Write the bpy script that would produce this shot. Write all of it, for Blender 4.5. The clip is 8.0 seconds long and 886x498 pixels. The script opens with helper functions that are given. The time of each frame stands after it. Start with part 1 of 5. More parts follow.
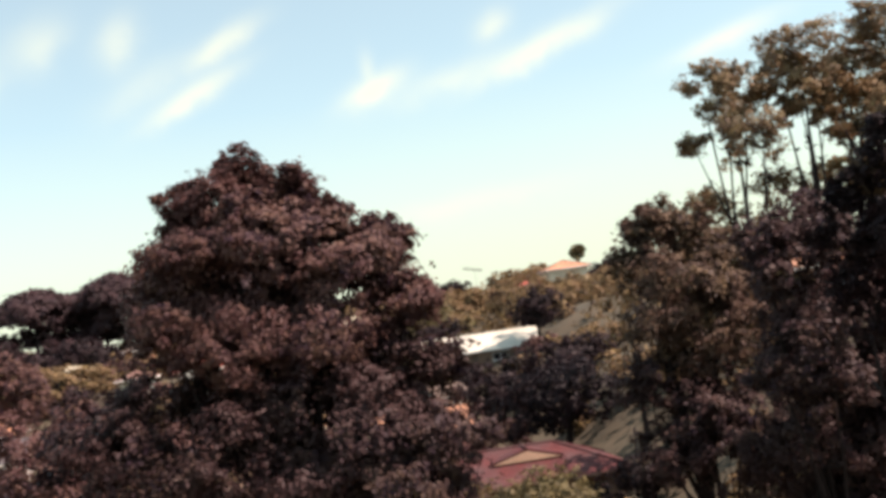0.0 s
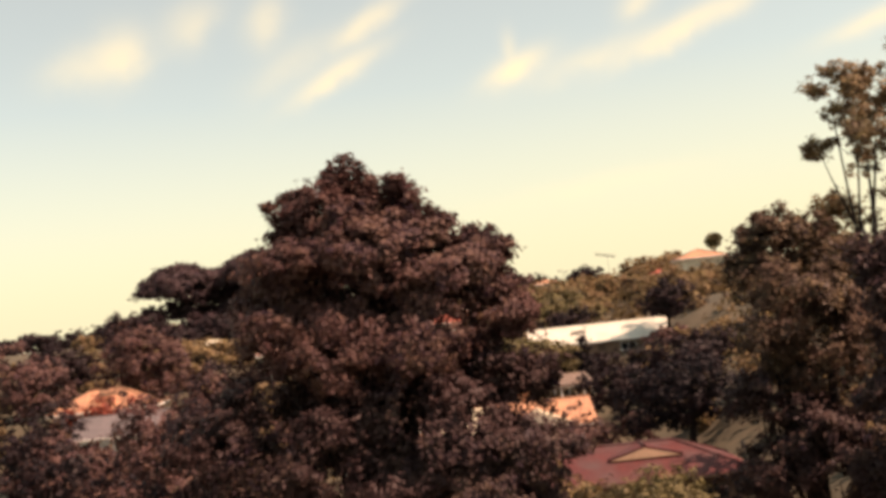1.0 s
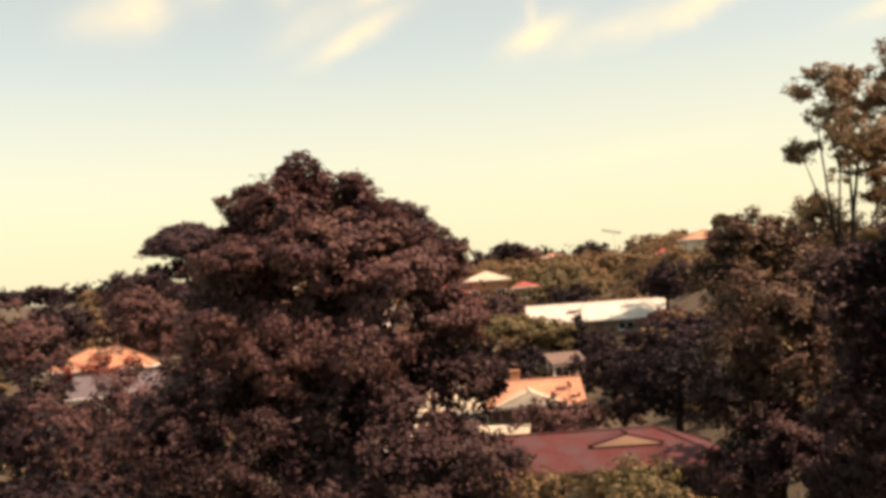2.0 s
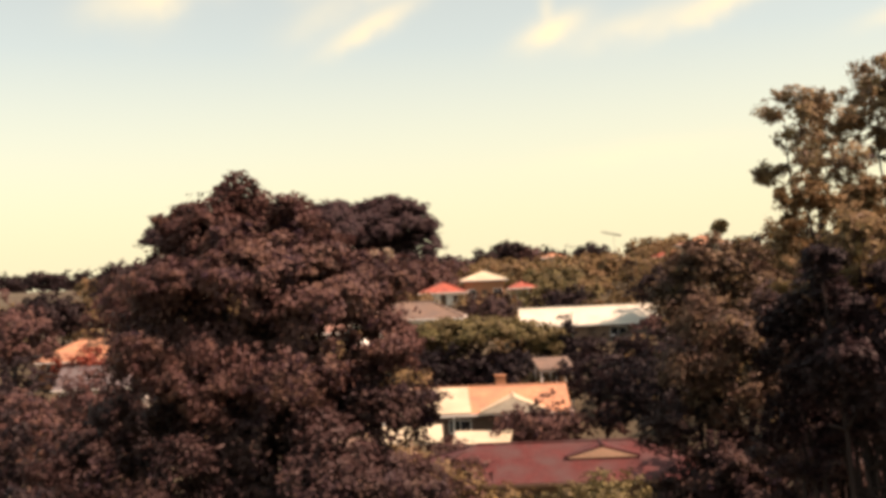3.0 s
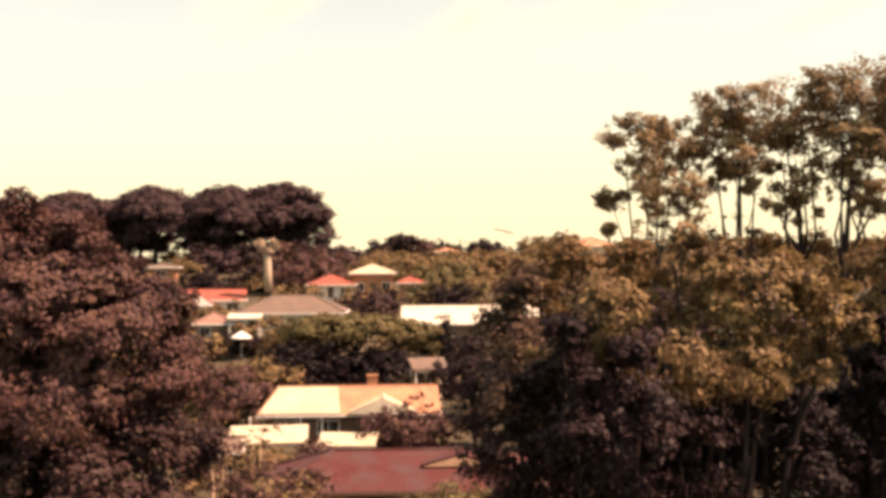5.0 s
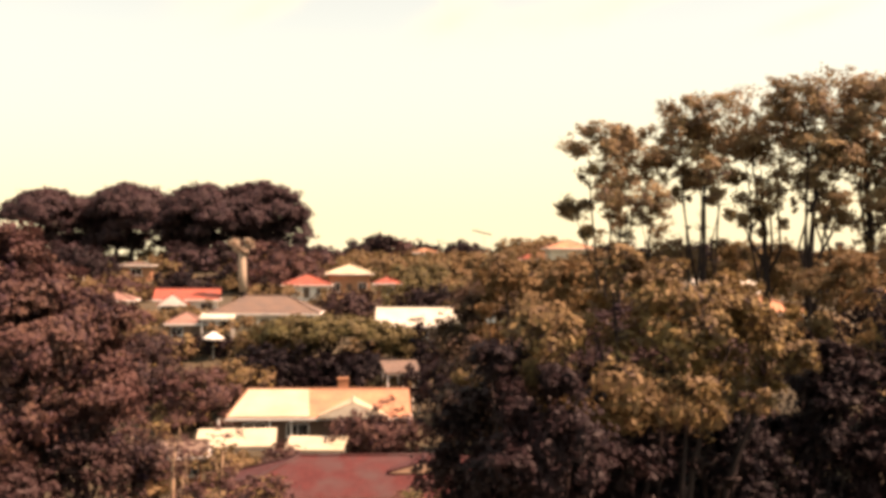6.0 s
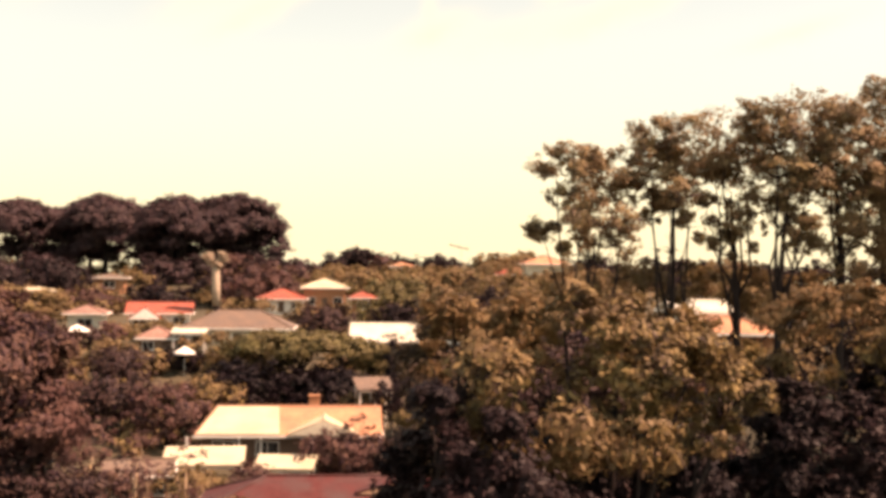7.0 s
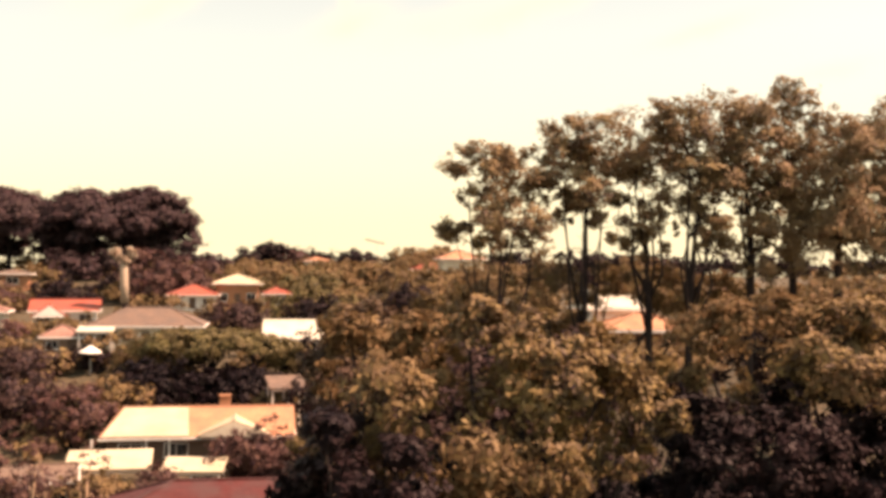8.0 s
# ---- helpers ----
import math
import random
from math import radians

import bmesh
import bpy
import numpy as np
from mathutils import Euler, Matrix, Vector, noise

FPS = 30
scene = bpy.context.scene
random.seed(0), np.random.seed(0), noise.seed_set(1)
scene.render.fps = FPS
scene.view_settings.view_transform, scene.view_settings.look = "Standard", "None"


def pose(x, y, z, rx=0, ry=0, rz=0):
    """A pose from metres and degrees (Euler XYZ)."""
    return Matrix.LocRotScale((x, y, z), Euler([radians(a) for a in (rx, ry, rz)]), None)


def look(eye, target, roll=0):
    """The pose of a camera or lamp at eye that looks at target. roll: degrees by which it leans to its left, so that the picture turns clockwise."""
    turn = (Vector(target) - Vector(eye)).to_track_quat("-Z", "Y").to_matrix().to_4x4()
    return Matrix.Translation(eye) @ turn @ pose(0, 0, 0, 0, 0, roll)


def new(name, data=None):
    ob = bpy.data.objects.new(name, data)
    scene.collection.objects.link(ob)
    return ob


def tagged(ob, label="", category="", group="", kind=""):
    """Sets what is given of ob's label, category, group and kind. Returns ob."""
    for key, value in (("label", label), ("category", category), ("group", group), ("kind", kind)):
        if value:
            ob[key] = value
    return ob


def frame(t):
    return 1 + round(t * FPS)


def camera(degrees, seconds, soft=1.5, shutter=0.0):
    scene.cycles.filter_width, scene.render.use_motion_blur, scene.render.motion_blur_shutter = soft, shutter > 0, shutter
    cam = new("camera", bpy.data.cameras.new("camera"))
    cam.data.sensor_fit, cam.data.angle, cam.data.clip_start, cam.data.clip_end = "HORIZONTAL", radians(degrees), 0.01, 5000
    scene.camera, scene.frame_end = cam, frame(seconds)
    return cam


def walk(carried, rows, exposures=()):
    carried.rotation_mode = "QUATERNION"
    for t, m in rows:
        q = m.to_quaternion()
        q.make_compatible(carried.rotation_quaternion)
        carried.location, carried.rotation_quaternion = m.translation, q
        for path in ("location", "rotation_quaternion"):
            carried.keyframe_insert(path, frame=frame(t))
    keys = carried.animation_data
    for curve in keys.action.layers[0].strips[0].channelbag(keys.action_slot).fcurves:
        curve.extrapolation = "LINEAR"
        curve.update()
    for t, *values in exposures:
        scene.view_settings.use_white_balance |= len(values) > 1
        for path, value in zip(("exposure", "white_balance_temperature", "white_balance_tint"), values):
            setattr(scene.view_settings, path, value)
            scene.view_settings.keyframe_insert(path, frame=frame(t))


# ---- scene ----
cam = camera(45, 8.0, soft=4.0)
PATH = [
    (0.0, look((-0.000, -0.000, 18.000), (10.591, 99.221, 24.564), -8.12)),
    (0.5, look((0.436, -0.201, 18.382), (5.278, 99.497, 24.453), -6.86)),
    (1.0, look((1.031, -0.447, 18.657), (-1.298, 99.330, 24.905), -6.29)),
    (1.5, look((1.788, -0.418, 19.062), (-1.392, 99.437, 23.390), -5.00)),
    (3.0, look((4.433, 0.169, 20.211), (-0.279, 100.027, 22.708), -2.44)),
    (3.5, look((5.284, 0.368, 20.489), (2.584, 100.308, 22.675), -1.84)),
    (4.0, look((5.925, 0.581, 20.782), (5.937, 100.579, 21.503), -0.93)),
    (4.5, look((6.545, 0.840, 21.050), (9.015, 100.804, 22.118), -0.53)),
    (6.0, look((7.962, 1.678, 21.628), (13.596, 101.515, 22.604), 0.36)),
    (6.5, look((8.290, 2.079, 21.777), (14.812, 101.862, 22.677), 0.57)),
    (7.0, look((8.553, 2.407, 21.965), (16.054, 102.101, 24.145), 0.79)),
    (7.5, look((8.758, 2.881, 22.148), (20.421, 102.193, 23.181), 0.96)),
    (8.0, look((8.902, 3.342, 22.289), (24.106, 102.166, 23.904), 0.63)),
]
EXPO = [(0.0, 0.88, 7300, 34), (0.6, 0.63, 7400, 31), (1.0, 0.73, 9600, 44), (4.2, 0.77, 9600, 45), (4.5, 1.05, 10800, 50), (8.0, 1.09, 10800, 50)]
walk(cam, PATH, EXPO)

# ---- sky, sun ----
SUN_EL, SUN_AZ = radians(54), radians(106)       # azimuth clockwise from +y: from the right, a little behind
world = bpy.data.worlds.new("sky_world")
scene.world = world
world.use_nodes = True
wn, wl = world.node_tree.nodes, world.node_tree.links
wn.clear()
w_out, w_bg, w_sky = wn.new("ShaderNodeOutputWorld"), wn.new("ShaderNodeBackground"), wn.new("ShaderNodeTexSky")
w_sky.sky_type, w_sky.sun_disc = "NISHITA", False
w_sky.sun_elevation, w_sky.sun_rotation = SUN_EL, SUN_AZ
w_sky.air_density, w_sky.dust_density, w_sky.ozone_density = 1.0, 1.0, 1.2
w_bg.inputs["Strength"].default_value = 0.12
w_co = wn.new("ShaderNodeTexCoord")


def w_math(op, a, b=None):
    n = wn.new("ShaderNodeMath")
    n.operation = op
    for i, v in enumerate((a, b)):
        if v is None:
            continue
        if isinstance(v, (int, float)):
            n.inputs[i].default_value = v
        else:
            wl.new(v, n.inputs[i])
    return n.outputs[0]


def w_dot(direction):
    n = wn.new("ShaderNodeVectorMath")
    n.operation = "DOT_PRODUCT"
    wl.new(w_co.outputs["Generated"], n.inputs[0])
    n.inputs[1].default_value = direction
    return n.outputs["Value"]


# wisps of high cloud: bearing and height of the middle, length, width, lean (degrees), weight
WISPS = [
    (-17.2, 14.9, 1.5, 1.2, 50, 0.7), (-19.6, 14.4, 1.6, 0.9, 20, 0.4), (-6.0, 13.3, 2.6, 0.55, 27, 0.8), (-4.2, 15.8, 2.0, 0.6, 31, 0.7),
    (-9.5, 16.4, 1.3, 0.9, 60, 0.5), (-13.5, 16.4, 1.6, 1.0, 40, 0.4), (3.6, 12.7, 1.7, 0.65, 20, 0.9), (3.4, 14.0, 0.4, 0.8, 0, 0.3), (7.5, 12.6, 3.0, 0.7, 15, 0.4),
    (13.0, 13.6, 3.6, 0.65, 19, 0.75), (10.4, 15.1, 1.0, 0.7, 30, 0.5), (22.4, 12.3, 2.6, 0.5, 14, 0.7), (28.4, 9.8, 2.2, 0.5, 12, 0.5), (7.5, 6.0, 5.0, 0.6, 5, 0.3), (-8.5, 14.0, 2.5, 0.9, 30, 0.3),
]
w_noise = wn.new("ShaderNodeTexNoise")
w_noise.inputs["Scale"].default_value, w_noise.inputs["Detail"].default_value = 26.0, 5.0
wl.new(w_co.outputs["Generated"], w_noise.inputs["Vector"])
w_sum = None
for bearing, height, length, width, lean, weight in WISPS:
    b, h, c, s = radians(bearing), radians(height), math.cos(radians(lean)), math.sin(radians(lean))
    mid = Vector((math.sin(b) * math.cos(h), math.cos(b) * math.cos(h), math.sin(h)))
    side = Vector((math.cos(b), -math.sin(b), 0))
    rise = side.cross(mid)
    along, across = side * c + rise * s, rise * c - side * s
    u = w_math("DIVIDE", w_dot(along), math.sin(radians(length)))
    v = w_math("DIVIDE", w_dot(across), math.sin(radians(width)))
    v = w_math("ADD", v, w_math("MULTIPLY", w_math("SUBTRACT", w_noise.outputs["Fac"], 0.5), 1.6))
    e = w_math("ADD", w_math("MULTIPLY", u, u), w_math("MULTIPLY", v, v))
    g = w_math("MULTIPLY", w_math("POWER", 2.718, w_math("MULTIPLY", e, -1.0)), weight)
    g = w_math("MULTIPLY", g, w_math("GREATER_THAN", w_dot(mid), 0.0))
    w_sum = g if w_sum is None else w_math("ADD", w_sum, g)
w_fac = w_math("MINIMUM", w_math("MULTIPLY", w_sum, w_math("ADD", w_noise.outputs["Fac"], 0.35)), 1.0)
# pale haze that thickens towards the horizon
w_up = wn.new("ShaderNodeSeparateXYZ")
wl.new(w_co.outputs["Generated"], w_up.inputs[0])
w_hz = w_math("MAXIMUM", w_math("SUBTRACT", 1.0, w_math("MULTIPLY", w_up.outputs["Z"], 3.4)), 0.28)
w_haze = wn.new("ShaderNodeMix")
w_haze.data_type = "RGBA"
wl.new(w_math("MINIMUM", w_hz, 1.0), w_haze.inputs["Factor"])
w_tone = wn.new("ShaderNodeMix")
w_tone.data_type, w_tone.blend_type = "RGBA", "MULTIPLY"
w_tone.inputs["Factor"].default_value = 1.0
wl.new(w_sky.outputs[0], w_tone.inputs["A"])
w_tone.inputs["B"].default_value = (0.82, 1.17, 1.03, 1)
wl.new(w_tone.outputs["Result"], w_haze.inputs["A"])
w_haze.inputs["B"].default_value = (3.6, 4.85, 3.68, 1)
w_mix = wn.new("ShaderNodeMix")
w_mix.data_type = "RGBA"
wl.new(w_fac, w_mix.inputs["Factor"])
wl.new(w_haze.outputs["Result"], w_mix.inputs["A"])
w_mix.inputs["B"].default_value = (4.7, 5.7, 4.2, 1)
wl.new(w_mix.outputs["Result"], w_bg.inputs["Color"])
wl.new(w_bg.outputs[0], w_out.inputs["Surface"])

sun = new("sun", bpy.data.lights.new("sun", "SUN"))
sun.data.energy, sun.data.angle, sun.data.color = 4.8, radians(0.53), (1.0, 0.93, 0.82)
sun.matrix_world = look((math.sin(SUN_AZ) * math.cos(SUN_EL) * 300, math.cos(SUN_AZ) * math.cos(SUN_EL) * 300, math.sin(SUN_EL) * 300), (0, 0, 0))


# ---- materials ----
def material(name, rough=0.7, metal=0.0):
    m = bpy.data.materials.new(name)
    m.use_nodes = True
    b = m.node_tree.nodes["Principled BSDF"]
    b.inputs["Roughness"].default_value, b.inputs["Metallic"].default_value = rough, metal
    return m, m.node_tree.nodes, m.node_tree.links, b


def mixed(nodes, links, fac, a, b):
    n = nodes.new("ShaderNodeMix")
    n.data_type = "RGBA"
    links.new(fac, n.inputs["Factor"])
    for socket, v in (("A", a), ("B", b)):
        if isinstance(v, tuple):
            n.inputs[socket].default_value = (*v, 1)
        else:
            links.new(v, n.inputs[socket])
    return n.outputs["Result"]


def noise_fac(nodes, links, scale, detail=4.0, low=0.35, high=0.65, stretch=None):
    c, n, r = nodes.new("ShaderNodeTexCoord"), nodes.new("ShaderNodeTexNoise"), nodes.new("ShaderNodeMapRange")
    n.inputs["Scale"].default_value, n.inputs["Detail"].default_value = scale, detail
    out = c.outputs["Object"]
    if stretch:
        mp = nodes.new("ShaderNodeMapping")
        mp.inputs["Scale"].default_value = stretch
        links.new(out, mp.inputs["Vector"])
        out = mp.outputs["Vector"]
    links.new(out, n.inputs["Vector"])
    links.new(n.outputs["Fac"], r.inputs["Value"])
    r.inputs["From Min"].default_value, r.inputs["From Max"].default_value = low, high
    return r.outputs["Result"], n.outputs["Fac"]


def bumped(nodes, links, bsdf, height, strength, distance):
    n = nodes.new("ShaderNodeBump")
    n.inputs["Strength"].default_value, n.inputs["Distance"].default_value = strength, distance
    links.new(height, n.inputs["Height"])
    links.new(n.outputs["Normal"], bsdf.inputs["Normal"])


def leaf_material(name, dark, light, dry):
    """Leaves: each one its own tone, patches of older and drier growth, a little light through the blade."""
    m, n, l, b = material(name, 0.55)
    geo = n.new("ShaderNodeNewGeometry")
    patch, _ = noise_fac(n, l, 0.45, 3.0, 0.4, 0.68)
    spray, _ = noise_fac(n, l, 1.5, 3.0, 0.32, 0.68)
    half = n.new("ShaderNodeMath")
    half.operation = "MULTIPLY_ADD"
    half.inputs[1].default_value = 0.55
    l.new(geo.outputs["Random Per Island"], half.inputs[0])
    share = n.new("ShaderNodeMath")
    share.operation = "MULTIPLY"
    share.inputs[1].default_value = 0.45
    l.new(spray, share.inputs[0])
    l.new(share.outputs[0], half.inputs[2])
    tone = mixed(n, l, half.outputs[0], dark, light)
    tone = mixed(n, l, patch, tone, dry)
    l.new(tone, b.inputs["Base Color"])
    b.inputs["Specular IOR Level"].default_value = 0.14
    t, mix = n.new("ShaderNodeBsdfTranslucent"), n.new("ShaderNodeMixShader")
    l.new(tone, t.inputs["Color"])
    mix.inputs["Fac"].default_value = 0.28
    l.new(b.outputs[0], mix.inputs[1])
    l.new(t.outputs[0], mix.inputs[2])
    l.new(mix.outputs[0], n["Material Output"].inputs["Surface"])
    return m


def plain_material(name, a, b2, scale, rough=0.75, bump=0.2, dist=0.01, stretch=None, metal=0.0):
    m, n, l, b = material(name, rough, metal)
    f1, raw = noise_fac(n, l, scale, 6.0, 0.35, 0.65, stretch)
    f2, _ = noise_fac(n, l, scale * 0.13, 3.0, 0.4, 0.7)
    c = mixed(n, l, f1, a, b2)
    c = mixed(n, l, f2, c, tuple(x * 0.78 for x in a))
    l.new(c, b.inputs["Base Color"])
    bumped(n, l, b, raw, bump, dist)
    return m


def tile_material(name, a, b2, pitch=0.33, rough=0.7):
    """Roof tiles in courses: a small step at each course, tone by tile, weathering in patches."""
    m, n, l, b = material(name, rough)
    b.inputs["Specular IOR Level"].default_value = 0.2
    c, br = n.new("ShaderNodeUVMap"), n.new("ShaderNodeTexBrick")
    l.new(c.outputs["UV"], br.inputs["Vector"])
    br.inputs["Scale"].default_value = 1.0
    br.inputs["Brick Width"].default_value, br.inputs["Row Height"].default_value = pitch * 0.9, pitch
    br.inputs["Mortar Size"].default_value, br.inputs["Mortar Smooth"].default_value = 0.02, 0.6
    br.inputs["Color1"].default_value, br.inputs["Color2"].default_value = (*a, 1), (*b2, 1)
    br.inputs["Mortar"].default_value = (*[x * 0.45 for x in a], 1)
    f2, _ = noise_fac(n, l, 0.6, 4.0, 0.42, 0.7)
    tone = mixed(n, l, f2, br.outputs["Color"], tuple(0.6 * x + 0.03 for x in b2))
    l.new(tone, b.inputs["Base Color"])
    inv = n.new("ShaderNodeMath")
    inv.operation = "SUBTRACT"
    inv.inputs[0].default_value = 1.0
    l.new(br.outputs["Fac"], inv.inputs[1])
    bumped(n, l, b, inv.outputs[0], 0.6, 0.03)
    return m


def sheet_material(name, a, rough=0.4):
    """Painted corrugated steel with dust."""
    m, n, l, b = material(name, rough)
    c, wv = n.new("ShaderNodeUVMap"), n.new("ShaderNodeTexWave")
    l.new(c.outputs["UV"], wv.inputs["Vector"])
    wv.inputs["Scale"].default_value, wv.inputs["Distortion"].default_value = 2.1, 0.0
    f2, _ = noise_fac(n, l, 0.5, 5.0, 0.4, 0.75)
    tone = mixed(n, l, f2, a, tuple(x * 0.72 for x in a))
    l.new(tone, b.inputs["Base Color"])
    bumped(n, l, b, wv.outputs["Fac"], 0.4, 0.02)
    return m


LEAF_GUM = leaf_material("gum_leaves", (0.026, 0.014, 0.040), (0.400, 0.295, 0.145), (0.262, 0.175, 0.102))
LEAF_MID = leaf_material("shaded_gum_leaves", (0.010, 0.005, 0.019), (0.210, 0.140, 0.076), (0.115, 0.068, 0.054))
LEAF_RUSSET = leaf_material("russet_leaves", (0.015, 0.007, 0.025), (0.175, 0.095, 0.066), (0.114, 0.054, 0.049))
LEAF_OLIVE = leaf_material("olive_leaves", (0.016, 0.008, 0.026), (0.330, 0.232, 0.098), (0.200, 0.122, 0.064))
# the next three darker leaf tones also carry painted shade on some crowns
LEAF_SHADE = leaf_material("dull_olive_and_shade_leaves", (0.010, 0.005, 0.019), (0.106, 0.064, 0.046), (0.060, 0.032, 0.031))
LEAF_DARK = leaf_material("dark_and_shade_leaves", (0.005, 0.004, 0.009), (0.040, 0.025, 0.022), (0.028, 0.014, 0.016))
LEAF_DEEP = leaf_material("deep_green_and_shade_leaves", (0.002, 0.002, 0.006), (0.020, 0.012, 0.012), (0.012, 0.006, 0.008))
LEAF_GREEN = leaf_material("green_leaves", (0.012, 0.011, 0.015), (0.235, 0.196, 0.082), (0.145, 0.110, 0.056))
LEAF_PINE = leaf_material("pine_needles", (0.018, 0.011, 0.028), (0.112, 0.074, 0.064), (0.078, 0.043, 0.046))
LEAF_DRY = leaf_material("dry_fronds", (0.30, 0.23, 0.18), (0.62, 0.50, 0.38), (0.46, 0.34, 0.26))
LEAF_ORANGE = leaf_material("flowering_leaves", (0.080, 0.022, 0.022), (0.340, 0.082, 0.042), (0.217, 0.048, 0.034))
BARK_PALE = plain_material("pale_bark", (0.50, 0.35, 0.24), (0.34, 0.22, 0.15), 5.0, 0.85, 0.5, 0.02, (1, 1, 0.25))
BARK_BOOTS = plain_material("palm_boots", (0.46, 0.36, 0.27), (0.30, 0.22, 0.16), 4.0, 0.9, 0.7, 0.05)
BARK_DARK = plain_material("dark_bark", (0.034, 0.025, 0.024), (0.020, 0.015, 0.015), 6.0, 0.9, 0.6, 0.03, (1, 1, 0.2))
for bark in (BARK_PALE, BARK_DARK):
    bark.node_tree.nodes["Principled BSDF"].inputs["Specular IOR Level"].default_value = 0.1
GRASS = plain_material("dry_grass", (0.055, 0.045, 0.024), (0.085, 0.062, 0.036), 1.6, 0.95, 0.6, 0.05)
WALL_CREAM = plain_material("cream_render", (0.72, 0.66, 0.52), (0.62, 0.55, 0.43), 2.5, 0.85, 0.25, 0.01)
WALL_WHITE = plain_material("white_render", (0.80, 0.78, 0.72), (0.72, 0.69, 0.62), 2.5, 0.8, 0.2, 0.01)
WALL_BRICK = plain_material("orange_brick", (0.42, 0.19, 0.10), (0.32, 0.14, 0.08), 7.0, 0.85, 0.4, 0.01)
WALL_TAN = plain_material("tan_boards", (0.66, 0.42, 0.28), (0.58, 0.36, 0.24), 4.0, 0.8, 0.2, 0.01)
WALL_BROWN = plain_material("brown_brick", (0.25, 0.15, 0.10), (0.18, 0.11, 0.08), 7.0, 0.85, 0.4, 0.01)
TIMBER_WHITE = plain_material("white_timber", (0.80, 0.78, 0.72), (0.70, 0.67, 0.60), 4.0, 0.55, 0.1, 0.005)
TIMBER_BROWN = plain_material("brown_timber", (0.14, 0.08, 0.05), (0.09, 0.055, 0.04), 5.0, 0.7, 0.2, 0.005)
STEEL = plain_material("grey_steel", (0.30, 0.30, 0.30), (0.22, 0.22, 0.22), 8.0, 0.4, 0.1, 0.003, None, 0.8)
TILE_MAROON = tile_material("maroon_tiles", (0.112, 0.029, 0.028), (0.086, 0.022, 0.022))
TILE_ORANGE = tile_material("terracotta_tiles", (0.56, 0.27, 0.16), (0.47, 0.22, 0.13))
TILE_RED = tile_material("red_tiles", (0.43, 0.105, 0.070), (0.35, 0.080, 0.055))
TILE_PINK = tile_material("faded_pink_tiles", (0.34, 0.185, 0.150), (0.27, 0.145, 0.118))
TILE_BROWN = tile_material("brown_tiles", (0.200, 0.135, 0.105), (0.150, 0.105, 0.085))
TILE_GREY = tile_material("grey_tiles", (0.155, 0.128, 0.132), (0.125, 0.105, 0.11))
SHEET_CREAM = sheet_material("cream_sheet", (0.52, 0.45, 0.32))
SHEET_WHITE = sheet_material("white_sheet", (0.56, 0.54, 0.45))
GLASS, g_n, g_l, g_b = material("window_glass", 0.06)
g_b.inputs["Base Color"].default_value = (0.02, 0.022, 0.025, 1)
g_b.inputs["Specular IOR Level"].default_value = 0.8


# ---- mesh helpers ----
def mesh_object(name, verts, faces, mat, parent=None, label="", smooth=False):
    me = bpy.data.meshes.new(name)
    me.from_pydata([tuple(v) for v in verts], [], faces)
    me.materials.append(mat)
    if smooth:
        me.polygons.foreach_set("use_smooth", [True] * len(me.polygons))
    ob = new(name, me)
    ob.parent = parent
    if label:
        tagged(ob, label)
    return ob


def part(name, bm, mat, parent, label=""):
    me = bpy.data.meshes.new(name)
    bm.to_mesh(me)
    bm.free()
    me.materials.append(mat)
    ob = new(name, me)
    ob.parent = parent
    if label:
        tagged(ob, label)
    return ob


def box_bm(x0, y0, z0, x1, y1, z1, bevel=0.0):
    bm = bmesh.new()
    bmesh.ops.create_cube(bm, size=1.0)
    for v in bm.verts:
        v.co = Vector(((x0 + x1) / 2 + v.co.x * (x1 - x0), (y0 + y1) / 2 + v.co.y * (y1 - y0), (z0 + z1) / 2 + v.co.z * (z1 - z0)))
    if bevel:
        bmesh.ops.bevel(bm, geom=bm.edges[:], offset=bevel, segments=1, affect="EDGES")
    return bm


def tube(points, radii, sides=8):
    """Vertices and faces of a tapered tube along points."""
    verts, faces = [], []
    pts = [Vector(p) for p in points]
    for i, p in enumerate(pts):
        d = (pts[min(i + 1, len(pts) - 1)] - pts[max(i - 1, 0)]).normalized()
        a = d.cross(Vector((0.31, 0.95, 0.05))).normalized()
        b = d.cross(a)
        for k in range(sides):
            w = 2 * math.pi * k / sides
            verts.append(p + (a * math.cos(w) + b * math.sin(w)) * radii[i])
        if i:
            for k in range(sides):
                o, q = (i - 1) * sides, (k + 1) % sides
                faces.append((o + k, o + q, o + sides + q, o + sides + k))
    faces.append(tuple(range(sides))[::-1])
    faces.append(tuple(range(len(verts) - sides, len(verts))))
    return verts, faces


def quads_mesh(name, corners, mat):
    """One mesh of loose quads from an array (n, 4, 3)."""
    n = len(corners)
    me = bpy.data.meshes.new(name)
    me.vertices.add(n * 4)
    me.vertices.foreach_set("co", np.asarray(corners, np.float32).ravel())
    me.loops.add(n * 4)
    me.loops.foreach_set("vertex_index", np.arange(n * 4, dtype=np.int32))
    me.polygons.add(n)
    me.polygons.foreach_set("loop_start", np.arange(n, dtype=np.int32) * 4)
    me.polygons.foreach_set("loop_total", np.full(n, 4, np.int32))
    me.materials.append(mat)
    me.update(calc_edges=True)
    return me


